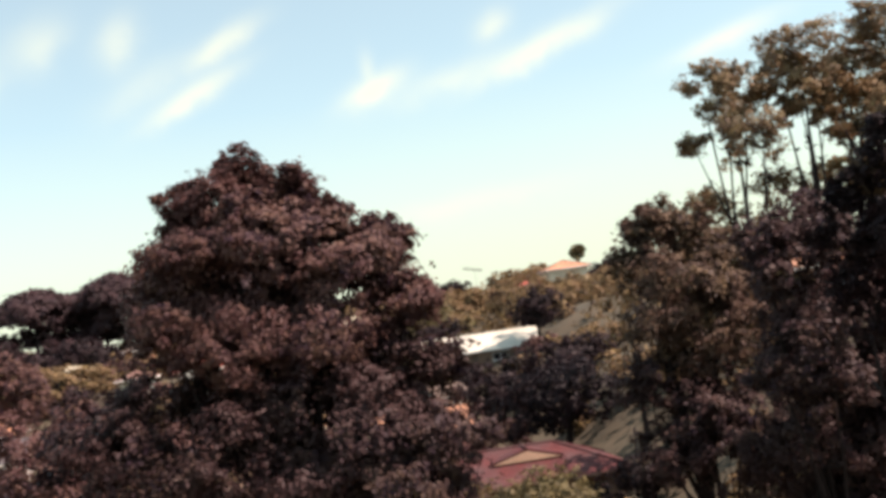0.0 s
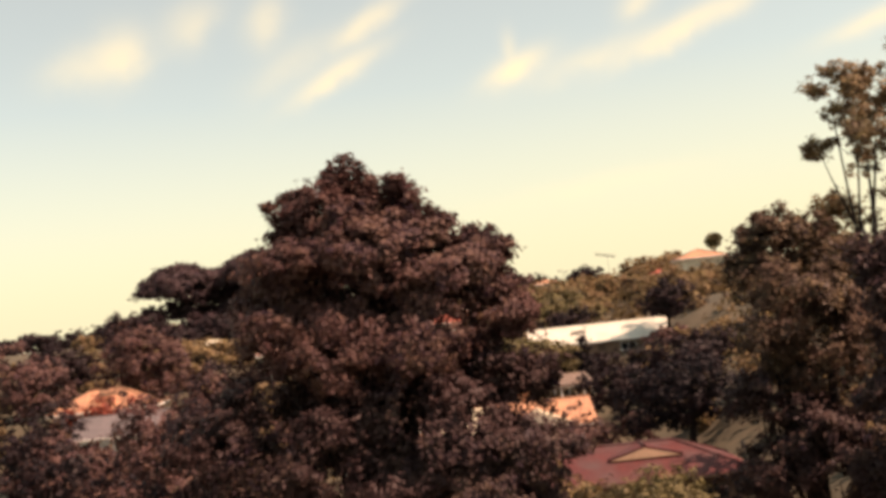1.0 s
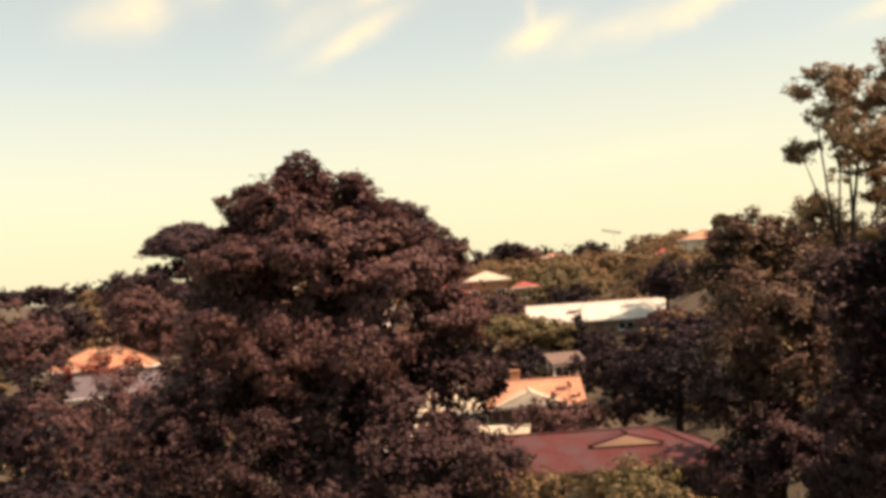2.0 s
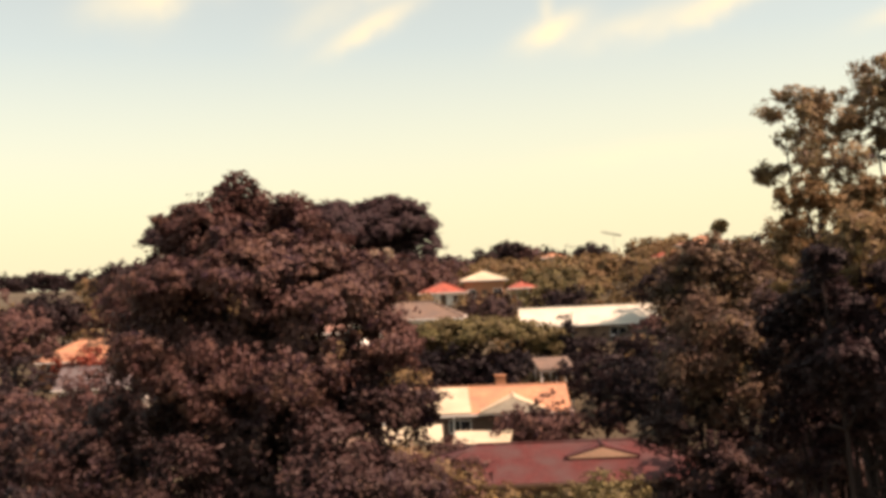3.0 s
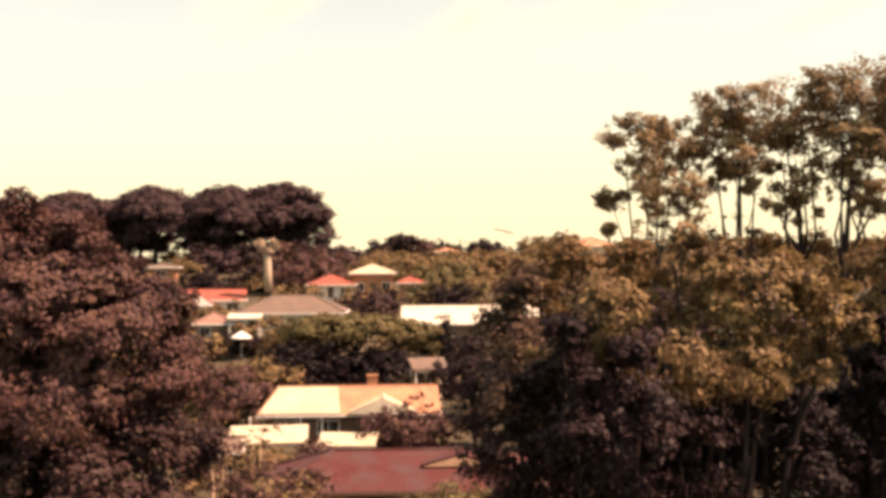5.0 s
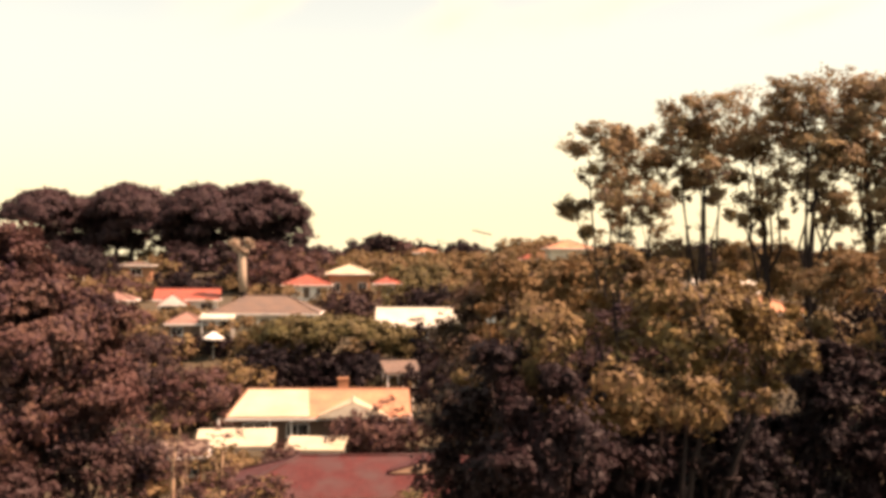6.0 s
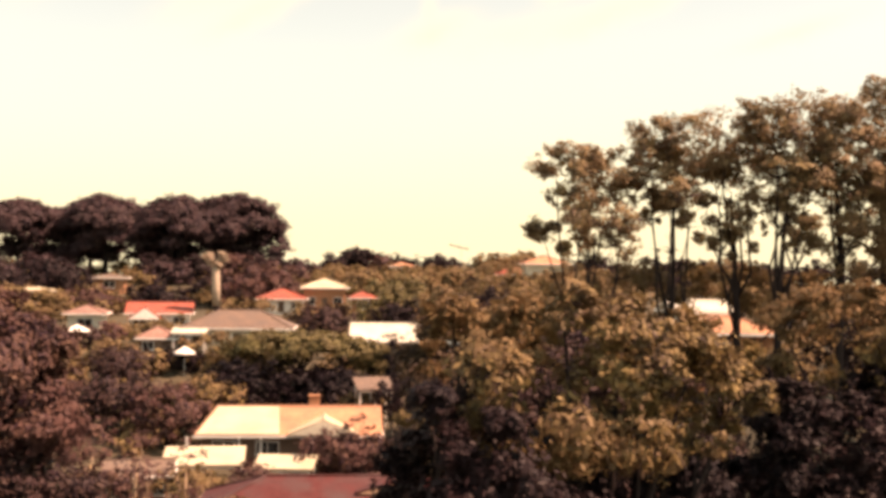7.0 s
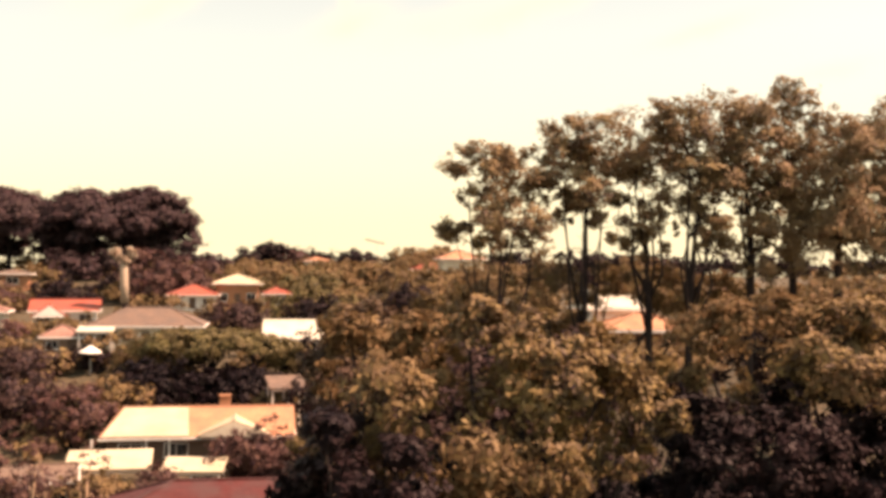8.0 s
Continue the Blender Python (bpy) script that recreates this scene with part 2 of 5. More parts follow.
def ground_z(x, y):
    """Height of the land: a valley with houses, a ridge behind it, a rise on the right."""
    ys = [-4000, -60, 20, 45, 66, 95, 112, 130, 150, 172, 200, 230, 260, 400, 700, 4500]
    zs = [-4, 3, 4, 4.4, 4.8, 5.8, 7.6, 11.0, 12.6, 15.2, 18.8, 20.4, 20.4, 15.0, 9.0, -10.0]
    z = np.interp(y, ys, zs)
    k = np.clip((x - 12) / 24, 0, 1)
    k = k * k * (3 - 2 * k) * np.clip((y - 12) / 30, 0, 1) * np.clip((215 - y) / 130, 0, 1)
    left = np.clip((4 - x) / 10, 0, 1) * np.clip((y - 108) / 18, 0, 1) * np.clip((185 - y) / 25, 0, 1)
    return z + k * 10.5 + left * 1.2


# ---- trees ----
def unit(a):
    return a / (np.linalg.norm(a, axis=1)[:, None] + 1e-9)


def leaf_corners(rng, centres, spread, per, length, width, droop, flat=0.6, facing=None):
    """Leaves round clump centres: (n, 4, 3) diamonds that mostly face out of their clump and of the crown's lobe."""
    n = len(centres) * per
    c, sp = np.repeat(centres, per, axis=0), np.repeat(spread, per)[:, None]
    out = unit(rng.normal(size=(n, 3)))
    off = out * (rng.random(n) ** 0.5)[:, None] * sp
    off[:, 2] *= flat
    spray = rng.normal(size=(len(centres), 3))
    spray[:, 2] -= droop
    spray = np.repeat(unit(spray), per, axis=0)
    pos = c + off * 0.85 + spray * (np.sum(off * spray, axis=1) * 0.8)[:, None]
    nr = out * 0.35 + rng.normal(size=(n, 3)) * 0.5 + np.array([0, 0, 0.22])
    if facing is not None:
        nr += np.repeat(facing, per, axis=0) * 0.9
    nr = unit(nr)
    ax = rng.normal(size=(n, 3))
    ax[:, 2] -= droop
    ax = unit(ax - nr * np.sum(ax * nr, axis=1)[:, None])
    sd = np.cross(ax, nr)
    ln = (length * rng.uniform(0.6, 1.3, n))[:, None]
    wd = (width * rng.uniform(0.6, 1.3, n))[:, None]
    return np.stack([pos - ax * ln * 0.5, pos + sd * wd * 0.5, pos + ax * ln * 0.5, pos - sd * wd * 0.5], axis=1)


def patchy(rng, p, size):
    """A smooth uneven field over points, about -0.7 to 0.7, with features of the given size."""
    total = np.zeros(len(p))
    for _ in range(6):
        d = rng.normal(size=3)
        d *= 2 * math.pi / (np.linalg.norm(d) * size * rng.uniform(0.7, 1.5))
        total += np.sin(p @ d + rng.uniform(0, 6.28))
    return total / 6


def clumps_in(rng, lobes, per_m2, size, inner=0.55, low=-0.6, hollow=0.0, gap=-0.22):
    """Clump centres over the outer part of each lobe (x, y, z, rx, ry, rz), their sizes, and the way out of lobe and crown.
    hollow: size of the gaps in the foliage."""
    out, sizes, ways = [], [], []
    for x, y, z, rx, ry, rz in lobes:
        area = 4 * math.pi * ((rx * ry) ** 1.6 + (rx * rz) ** 1.6 + (ry * rz) ** 1.6) ** (1 / 1.6) / 3 ** (1 / 1.6)
        k = max(6, int(area * per_m2))
        d = unit(rng.normal(size=(k * 2, 3)))
        d = d[d[:, 2] > low][:k]
        r = inner + (1 - inner) * rng.random(len(d)) ** 0.45
        r *= 1 + 0.13 * np.sin(d[:, 0] * 5 + x) * np.sin(d[:, 1] * 4 + y) + rng.normal(size=len(d)) * 0.05
        out.append(np.array([x, y, z]) + d * r[:, None] * np.array([rx, ry, rz]))
        sizes.append(np.minimum(size, max(rx, rz) * 0.6) * rng.uniform(0.55, 1.35, len(d)))
        ways.append(d)
    c, s, w = np.concatenate(out), np.concatenate(sizes), np.concatenate(ways)
    if hollow:
        mid = np.average(c, axis=0) - np.array([0, 0, 0.15 * np.ptp(c[:, 2])])
        span = np.ptp(c, axis=0) * 0.5 + 0.1
        w = w * 0.5 + unit((c - mid) / span) * 0.8
        keep = patchy(rng, c, hollow) + 0.35 * patchy(rng, c, hollow * 0.4) > gap
        c, s, w = c[keep], s[keep], w[keep]
    return c, s, w


def tree(name, label, category, base, lobes, seed, leaf, bark, clump=0.4, per_m2=2.2, per=26, length=0.17, width=0.06, droop=0.5,
         trunk_r=0.25, group="", inner=0.55, low=-0.6, forks=None, flat=0.6, limbs=True, bearing=None, hollow=None, gap=-0.22):
    """A tree: tapered trunk, a limb to each lobe of the crown, and a crown of separate leaves. Lobes are given from the base."""
    rng = np.random.default_rng(seed)
    root = tagged(new(name), label, category, group)
    root.location = base
    root.empty_display_size = 0.2
    zs = [l[2] for l in lobes]
    top = max(l[2] for l in lobes) * 0.86
    mx, my = np.average([l[0] for l in lobes]), np.average([l[1] for l in lobes])
    fork = forks if forks is not None else max(0.6, min(zs) * 0.55)
    pts = [(0, 0, -0.3), (mx * 0.06, my * 0.06, fork * 0.5), (mx * 0.25 + rng.normal() * 0.08, my * 0.25, fork), (mx * 0.6, my * 0.6, (fork + top) / 2), (mx, my, top)]
    v, f = tube(pts, [trunk_r * 1.25, trunk_r, trunk_r * 0.85, trunk_r * 0.5, trunk_r * 0.12], 9)
    mesh_object("trunk", v, f, bark, root, "", True)
    if limbs:
        for x, y, z, rx, ry, rz in (bearing or lobes):
            a = np.array([mx * 0.3, my * 0.3, fork * rng.uniform(0.85, 1.1)])
            b = np.array([x, y, z - rz * 0.1])
            m1 = a + (b - a) * 0.4 + rng.normal(size=3) * 0.25 + np.array([0, 0, -0.12 * np.linalg.norm(b - a) * 0.3])
            m2 = a + (b - a) * 0.75 + rng.normal(size=3) * 0.2
            v, f = tube([a, m1, m2, b], [trunk_r * 0.4, trunk_r * 0.28, trunk_r * 0.18, trunk_r * 0.06], 6)
            for _ in range(4):
                d = rng.normal(size=3)
                d[2] = abs(d[2]) * 0.6
                e = m2 + d / np.linalg.norm(d) * np.array([rx, ry, rz]) * 0.5
                v2, f2 = tube([m2, (m2 + e) / 2 + rng.normal(size=3) * 0.12, e], [trunk_r * 0.2, trunk_r * 0.12, trunk_r * 0.04], 5)
                o = len(v)
                v, f = v + v2, f + [tuple(i + o for i in q) for q in f2]
            mesh_object("limb", v, f, bark, root, "", True)
    if hollow is None:
        hollow = 0.3 * max(l[0] + l[3] for l in lobes) + 0.6
    c, s, ways = clumps_in(rng, lobes, per_m2, clump, inner, low, hollow, gap)
    crown = new("crown", quads_mesh("crown", leaf_corners(rng, c, s, per, length, width, droop, flat, ways), leaf))
    crown.parent = root
    return root


def lobed(rng, w, d, z0, z1, n, size=0.38):
    """n overlapping lobes that fill a crown of width w and depth d from z0 to z1, with an uneven outline."""
    out = []
    for i in range(n):
        a = 2.4 * i + rng.uniform(-0.4, 0.4)
        k = math.sqrt((i + 0.5) / n)
        h = rng.random() ** 0.8
        r = size * w * rng.uniform(0.7, 1.15)
        dome = math.sqrt(max(0.0, 1 - (k * 0.85) ** 2))
        z = z0 + (z1 - z0 - r * 0.8) * (0.35 + 0.65 * h) * (0.45 + 0.55 * dome)
        out.append((k * w * 0.5 * 0.75 * math.cos(a), k * d * 0.5 * 0.75 * math.sin(a), z, r, r * d / w, r * rng.uniform(0.7, 0.95)))
    return out


def bush_tree(name, label, category, x, y, top, w, seed, leaf, bark=None, depth=None, n=7, skirt=0.25, group="", **kw):
    """A rounded garden tree from the land up to the height top."""
    rng = np.random.default_rng(seed)
    g = float(ground_z(x, y))
    h = top - g
    far = max(1.0, y / 60)
    args = dict(clump=0.45 * far ** 0.6, per_m2=1.0 / far ** 1.3, per=18, length=0.34 * far ** 0.8, width=0.18 * far ** 0.8, low=-0.8, trunk_r=0.05 * w ** 0.7 + 0.05)
    args.update(kw)
    return tree(name, label, category, (x, y, g), lobed(rng, w, depth or w, h * skirt, h, n), seed, leaf, bark or BARK_DARK, group=group, **args)


# ---- houses ----
HALF_HIP = 1.4    # run of the one hipped end of a half_hip roof


def roof_mesh(name, w, d, rise, z, over, kind, mat, parent, thick=0.14, label=""):
    """A roof over a footprint w by d centred on 0: hip, half_hip (gable on +x), gable (ridge along x) or skillion; a closed solid with tile-scaled UVs."""
    W, D = w / 2 + over, d / 2 + over
    e = [(-W, -D, z), (W, -D, z), (W, D, z), (-W, D, z)]
    if kind == "skillion":
        topv = [(-W, -D, z), (W, -D, z), (W, D, z + rise), (-W, D, z + rise)]
        top_f = [(0, 1, 2, 3)]
    else:
        run = max(0.05, W - D) if kind == "hip" else W
        left = W - HALF_HIP if kind == "half_hip" else run
        r0, r1 = (-left, 0, z + rise), (run, 0, z + rise)
        topv = e + [r0, r1]
        top_f = [(0, 1, 5, 4), (2, 3, 4, 5)] + {"hip": [(1, 2, 5), (3, 0, 4)], "half_hip": [(3, 0, 4)], "gable": []}[kind]
    n = len(topv)
    verts = [(x, y, zz + thick) for x, y, zz in topv] + [tuple(p) for p in topv]
    faces = [tuple(f) for f in top_f] + [tuple(i + n for i in reversed(f)) for f in top_f]
    rim = {"gable": [0, 1, 5, 2, 3, 4], "half_hip": [0, 1, 5, 2, 3]}.get(kind, [0, 1, 2, 3])
    for a, i in enumerate(rim):
        j = rim[(a + 1) % len(rim)]
        faces.append((i + n, j + n, j, i))
    me = bpy.data.meshes.new(name)
    me.from_pydata(verts, [], faces)
    uv = me.uv_layers.new(name="UVMap")
    for p in me.polygons:
        nr = p.normal
        u = Vector((0, 0, 1)).cross(nr)
        u = u.normalized() if u.length > 0.05 else Vector((1, 0, 0))
        v = nr.cross(u)
        for li in p.loop_indices:
            co = Vector(verts[me.loops[li].vertex_index])
            uv.data[li].uv = (co.dot(u), co.dot(v))
    me.materials.append(mat)
    ob = new(name, me)
    ob.parent = parent
    if label:
        tagged(ob, label)
    if kind != "skillion":
        run = max(0.05, W - D) if kind == "hip" else W
        left = W - HALF_HIP if kind == "half_hip" else run
        cap = tube([(-left, 0, rise + z + thick), (run, 0, rise + z + thick)], [0.11, 0.11], 6)
        mesh_object("ridge_cap", cap[0], cap[1], mat, ob)
        if kind != "gable":
            for sx in ((-1, 1) if kind == "hip" else (-1,)):
                for sy in (-1, 1):
                    cap = tube([(sx * left, 0, rise + z + thick), (sx * W, sy * D, z + thick)], [0.1, 0.1], 6)
                    mesh_object("hip_cap", cap[0], cap[1], mat, ob)
    return ob


def gutters(root, w, d, z, over, mat):
    W, D = w / 2 + over, d / 2 + over
    part("gutter", box_bm(-W - 0.06, -D - 0.12, z - 0.08, W + 0.06, -D - 0.003, z + 0.1), mat, root)
    part("gutter", box_bm(-W - 0.06, D + 0.003, z - 0.08, W + 0.06, D + 0.12, z + 0.1), mat, root)
    part("gutter", box_bm(-W - 0.12, -D, z - 0.08, -W - 0.003, D, z + 0.1), mat, root)
    part("gutter", box_bm(W + 0.003, -D, z - 0.08, W + 0.12, D, z + 0.1), mat, root)


def window(root, x, y, z, w, h, frame_mat, side=False):
    """A window set in a wall that faces -y (or -x with side): frame, glass, sill."""
    m = pose(x, y, z, 0, 0, -90 if side else 0)
    bm = bmesh.new()
    t = 0.07
    for a in ((-w / 2 - t, -h / 2 - t, w / 2 + t, -h / 2), (-w / 2 - t, h / 2, w / 2 + t, h / 2 + t), (-w / 2 - t, -h / 2, -w / 2, h / 2), (w / 2, -h / 2, w / 2 + t, h / 2), (-0.03, -h / 2, 0.03, h / 2)):
        b = box_bm(a[0], -0.07, a[1], a[2], 0.05, a[3])
        me = bpy.data.meshes.new("tmp")
        b.to_mesh(me)
        b.free()
        bm.from_mesh(me)
        bpy.data.meshes.remove(me)
    bm.transform(m)
    holder = part("window", bm, frame_mat, root)
    g = box_bm(-w / 2, -0.012, -h / 2, w / 2, 0.03, h / 2)
    g.transform(m)
    part("pane", g, GLASS, holder)
    s = box_bm(-w / 2 - 0.12, -0.16, -h / 2 - 0.15, w / 2 + 0.12, -0.0, -h / 2 - t - 0.003)
    s.transform(m)
    part("sill", s, frame_mat, holder)
    return holder


def house(name, label, x, y, rot, w, d, eave, rise, kind, roof_mat, wall_mat, trim=None, over=0.55, windows=3, base=None, chimney=None, gable_mat=None, panel=None, wing=None):
    """A one-storey house: four walls, roof with ridge, gutters, windows, front door."""
    g = float(ground_z(x, y)) if base is None else base
    trim = trim or TIMBER_WHITE
    root = tagged(new(name), label, "house")
    root.matrix_world = pose(x, y, g, 0, 0, rot)
    h = eave - g
    t = 0.25
    part("wall", box_bm(-w / 2, -d / 2, -1.2, w / 2, -d / 2 + t, h), wall_mat, root)
    part("wall", box_bm(-w / 2, d / 2 - t, -1.2, w / 2, d / 2, h), wall_mat, root)
    part("wall", box_bm(-w / 2, -d / 2 + t, -1.2, -w / 2 + t, d / 2 - t, h), wall_mat, root)
    part("wall", box_bm(w / 2 - t, -d / 2 + t, -1.2, w / 2, d / 2 - t, h), wall_mat, root)
    roof = roof_mesh("roof", w, d, rise, h, over, kind, roof_mat, root)
    if panel:
        # sheets laid over part of the front slope: right end, share of the slope, material
        px1, share, pmat = panel
        W, D, lift = w / 2 + over, d / 2 + over, 0.2
        low = [(-W + 0.15, -D - 0.03, h + lift), (px1, -D - 0.03, h + lift), (px1 - 0.3, -D + share * D, h + lift + share * rise), (-W + 0.15 + share * (D if kind == "hip" else HALF_HIP), -D + share * D, h + lift + share * rise)]
        verts = low + [(a, b, c + 0.05) for a, b, c in low]
        faces = [(3, 2, 1, 0), (4, 5, 6, 7)] + [(k, (k + 1) % 4, (k + 1) % 4 + 4, k + 4) for k in range(4)]
        sheet = mesh_object("roof_sheet", verts, faces, pmat, roof, "cream sheet-metal roof panel")
        uv = sheet.data.uv_layers.new(name="UVMap")
        for lp in sheet.data.loops:
            uv.data[lp.index].uv = verts[lp.vertex_index][:2]
    if kind != "skillion":
        gutters(root, w, d, h, over, trim)
    if kind in ("gable", "half_hip"):
        for sx in ((-1, 1) if kind == "gable" else (1,)):
            bm = bmesh.new()
            k = 1 - over / (d / 2 + over)
            tri = [bm.verts.new((sx * (w / 2 - dx), yy, zz)) for dx in (0.0, t) for yy, zz in ((-d / 2, h), (d / 2, h), (0, h + rise * k))]
            bm.faces.new(tri[:3])
            bm.faces.new(tri[3:][::-1])
            for i in range(3):
                bm.faces.new((tri[i], tri[i + 3], tri[(i + 1) % 3 + 3], tri[(i + 1) % 3]))
            bmesh.ops.recalc_face_normals(bm, faces=bm.faces)
            part("gable", bm, gable_mat or wall_mat, root)
    if wing:
        # a low gable that faces the front: x, span, eave, rise, length, forward edge
        gx0, span, ge, gr, gl, gy0, gmat = wing
        wr = roof_mesh("gable_roof", gl, span, gr, 0, 0.12, "gable", SHEET_CREAM if gmat is WALL_CREAM else roof_mat, root)
        wr.matrix_local = pose(gx0, gy0 + gl / 2, ge - g, 0, 0, 90)
        bm = bmesh.new()
        tri = [bm.verts.new((-gl / 2 - 0.14 + dx, -a * span / 2, b * gr)) for dx in (0, 0.2) for a, b in ((-1, 0), (1, 0), (0, 1))]
        bm.faces.new(tri[:3])
        bm.faces.new(tri[3:][::-1])
        for i in range(3):
            bm.faces.new((tri[i], tri[i + 3], tri[(i + 1) % 3 + 3], tri[(i + 1) % 3]))
        bmesh.ops.recalc_face_normals(bm, faces=bm.faces)
        part("gable", bm, gmat, wr)
    for i in range(windows):
        wx = -w / 2 + w * (i + 0.5) / windows
        if windows > 1 and i == windows // 2:
            dbm = box_bm(wx - 0.45, -d / 2 - 0.05, 0.02, wx + 0.45, -d / 2 + 0.02, min(2.05, h - 0.3))
            door = part("door", dbm, TIMBER_BROWN, root)
            part("handle", box_bm(wx + 0.3, -d / 2 - 0.1, 0.95, wx + 0.36, -d / 2 - 0.053, 1.1), STEEL, door)
        else:
            window(root, wx, -d / 2, min(h * 0.55, 1.5), min(1.8, w / windows * 0.6), min(1.2, h * 0.45), trim)
    window(root, -w / 2, 0, min(h * 0.55, 1.5), 1.4, min(1.1, h * 0.45), trim, side=True)
    if chimney:
        cx, cz = chimney
        c = part("chimney", box_bm(cx - 0.45, 0.3, h + rise * 0.4, cx + 0.45, 1.0, cz - g, 0.02), WALL_BRICK, roof)
        part("chimney_cap", box_bm(cx - 0.52, 0.22, cz - g, cx + 0.52, 1.08, cz - g + 0.1), WALL_BRICK, c)
    return root


# ---- land ----
gx = np.concatenate([np.linspace(-4500, -160, 14), np.linspace(-150, 150, 76), np.linspace(160, 4500, 14)])
gy = np.concatenate([np.linspace(-4500, -40, 14), np.linspace(-30, 330, 91), np.linspace(345, 4500, 22)])
X, Y = np.meshgrid(gx, gy)
rough = np.vectorize(lambda a, b: noise.noise(Vector((a * 0.06, b * 0.06, 0.0))) * 0.5)(X, Y)
Zg = ground_z(X, Y) + rough * (np.abs(X) < 200) * (np.abs(Y) < 330) - 0.15
gv = np.stack([X, Y, Zg], axis=-1).reshape(-1, 3)
nx = len(gx)
gf = [(j * nx + i, j * nx + i + 1, (j + 1) * nx + i + 1, (j + 1) * nx + i) for j in range(len(gy) - 1) for i in range(nx - 1)]
land = mesh_object("ground", gv, gf, GRASS, None, "dry grassy hillside falling into a valley", True)
tagged(land, category="ground", kind="structure")

# ---- the large near trees ----
def near_tree(name, label, base_x, base_y, lobes, seed, leaf, bark, knob=5, hang=0, **kw):
    """A tree whose crown's lobes are given in the world."""
    g = float(ground_z(base_x, base_y))
    rel = [(x - base_x, y - base_y, z - g, rx, ry, rz) for x, y, z, rx, ry, rz in lobes]
    rng = np.random.default_rng(seed + 1000)
    knobs = []
    for x, y, z, rx, ry, rz in rel:
        knobs.append((x, y, z, rx * 0.86, ry * 0.86, rz * 0.86))
        for _ in range(knob):
            d = rng.normal(size=3)
            d[2] = abs(d[2]) * 0.8 - 0.15
            d[1] -= 0.3
            d /= np.linalg.norm(d)
            k, e = rng.uniform(0.3, 0.55), rng.uniform(0.7, 1.4)
            knobs.append((x + d[0] * rx * 0.8, y + d[1] * ry * 0.8, z + d[2] * rz * 0.8, rx * k * e, ry * k, rz * k / e))
        for _ in range(hang):
            a, k = rng.uniform(0, 6.28), rng.uniform(0.22, 0.4)
            knobs.append((x + math.cos(a) * rx * 0.7, y + math.sin(a) * ry * 0.7, z - rz * rng.uniform(0.7, 1.7), rx * k, ry * k, rz * k * 1.3))
    return tree(name, label, "tree", (base_x, base_y, g), knobs, seed, leaf, bark, bearing=rel, **kw)


near_tree("eucalyptus_tree", "large russet-green eucalyptus with a broad lumpy crown", -1.4, 26.8, [
    (-1.97, 26.89, 22.15, 0.71, 0.75, 0.68), (-0.93, 27.18, 21.84, 0.80, 0.84, 0.76), (-3.42, 27.15, 21.66, 0.75, 0.78, 0.71),
    (0.21, 26.48, 20.88, 0.58, 0.61, 0.55), (1.21, 26.75, 20.08, 0.81, 0.85, 0.77), (-2.52, 25.97, 21.52, 0.68, 0.72, 0.65),
    (-0.36, 26.16, 20.49, 0.76, 0.80, 0.73), (-1.37, 26.64, 21.03, 0.77, 0.81, 0.73), (-2.39, 26.12, 20.81, 0.66, 0.70, 0.63),
    (0.67, 27.14, 19.85, 0.73, 0.77, 0.69), (-3.42, 25.64, 20.04, 1.05, 1.11, 1.00), (-1.58, 25.61, 20.29, 1.11, 1.17, 1.06),
    (0.27, 25.60, 19.30, 1.06, 1.11, 1.01), (1.72, 26.26, 18.47, 0.82, 0.86, 0.78), (-3.90, 25.33, 18.43, 0.97, 1.02, 0.92),
    (-1.97, 26.26, 18.36, 1.47, 1.55, 1.40), (1.35, 27.00, 20.15, 0.75, 0.75, 0.70), (-0.60, 25.30, 17.90, 1.20, 1.20, 1.05), (-2.60, 25.10, 17.80, 1.10, 1.10, 1.00),
    (-3.00, 27.30, 20.90, 0.95, 0.95, 0.85), (-1.70, 27.40, 21.50, 0.95, 0.95, 0.85), (-0.30, 27.30, 21.00, 0.95, 0.95, 0.85),
    (-4.00, 26.80, 20.30, 0.75, 0.80, 0.75), (1.10, 27.20, 19.20, 0.95, 0.95, 0.90), (-3.60, 27.00, 19.30, 1.10, 1.10, 1.00),
    (-0.80, 27.20, 19.60, 1.20, 1.20, 1.10),
], 11, LEAF_RUSSET, BARK_DARK, per=60, per_m2=4.2, clump=0.36, length=0.17, width=0.085, trunk_r=0.35, low=-0.95, hollow=1.5, gap=-0.48)

near_tree("lower_foliage", "dull olive tree growing below a tall russet eucalyptus", -1.6, 25.2, [
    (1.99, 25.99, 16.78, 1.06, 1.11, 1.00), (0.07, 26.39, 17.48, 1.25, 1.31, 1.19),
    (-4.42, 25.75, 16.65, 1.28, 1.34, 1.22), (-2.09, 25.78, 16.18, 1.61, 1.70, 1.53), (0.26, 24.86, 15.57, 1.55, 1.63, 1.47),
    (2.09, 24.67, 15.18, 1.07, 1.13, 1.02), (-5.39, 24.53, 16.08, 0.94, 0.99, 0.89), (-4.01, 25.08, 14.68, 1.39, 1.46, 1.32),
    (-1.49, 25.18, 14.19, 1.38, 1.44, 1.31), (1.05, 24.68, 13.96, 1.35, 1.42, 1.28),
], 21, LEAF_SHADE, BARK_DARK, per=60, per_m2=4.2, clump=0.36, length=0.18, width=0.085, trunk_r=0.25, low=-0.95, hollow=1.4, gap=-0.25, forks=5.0)

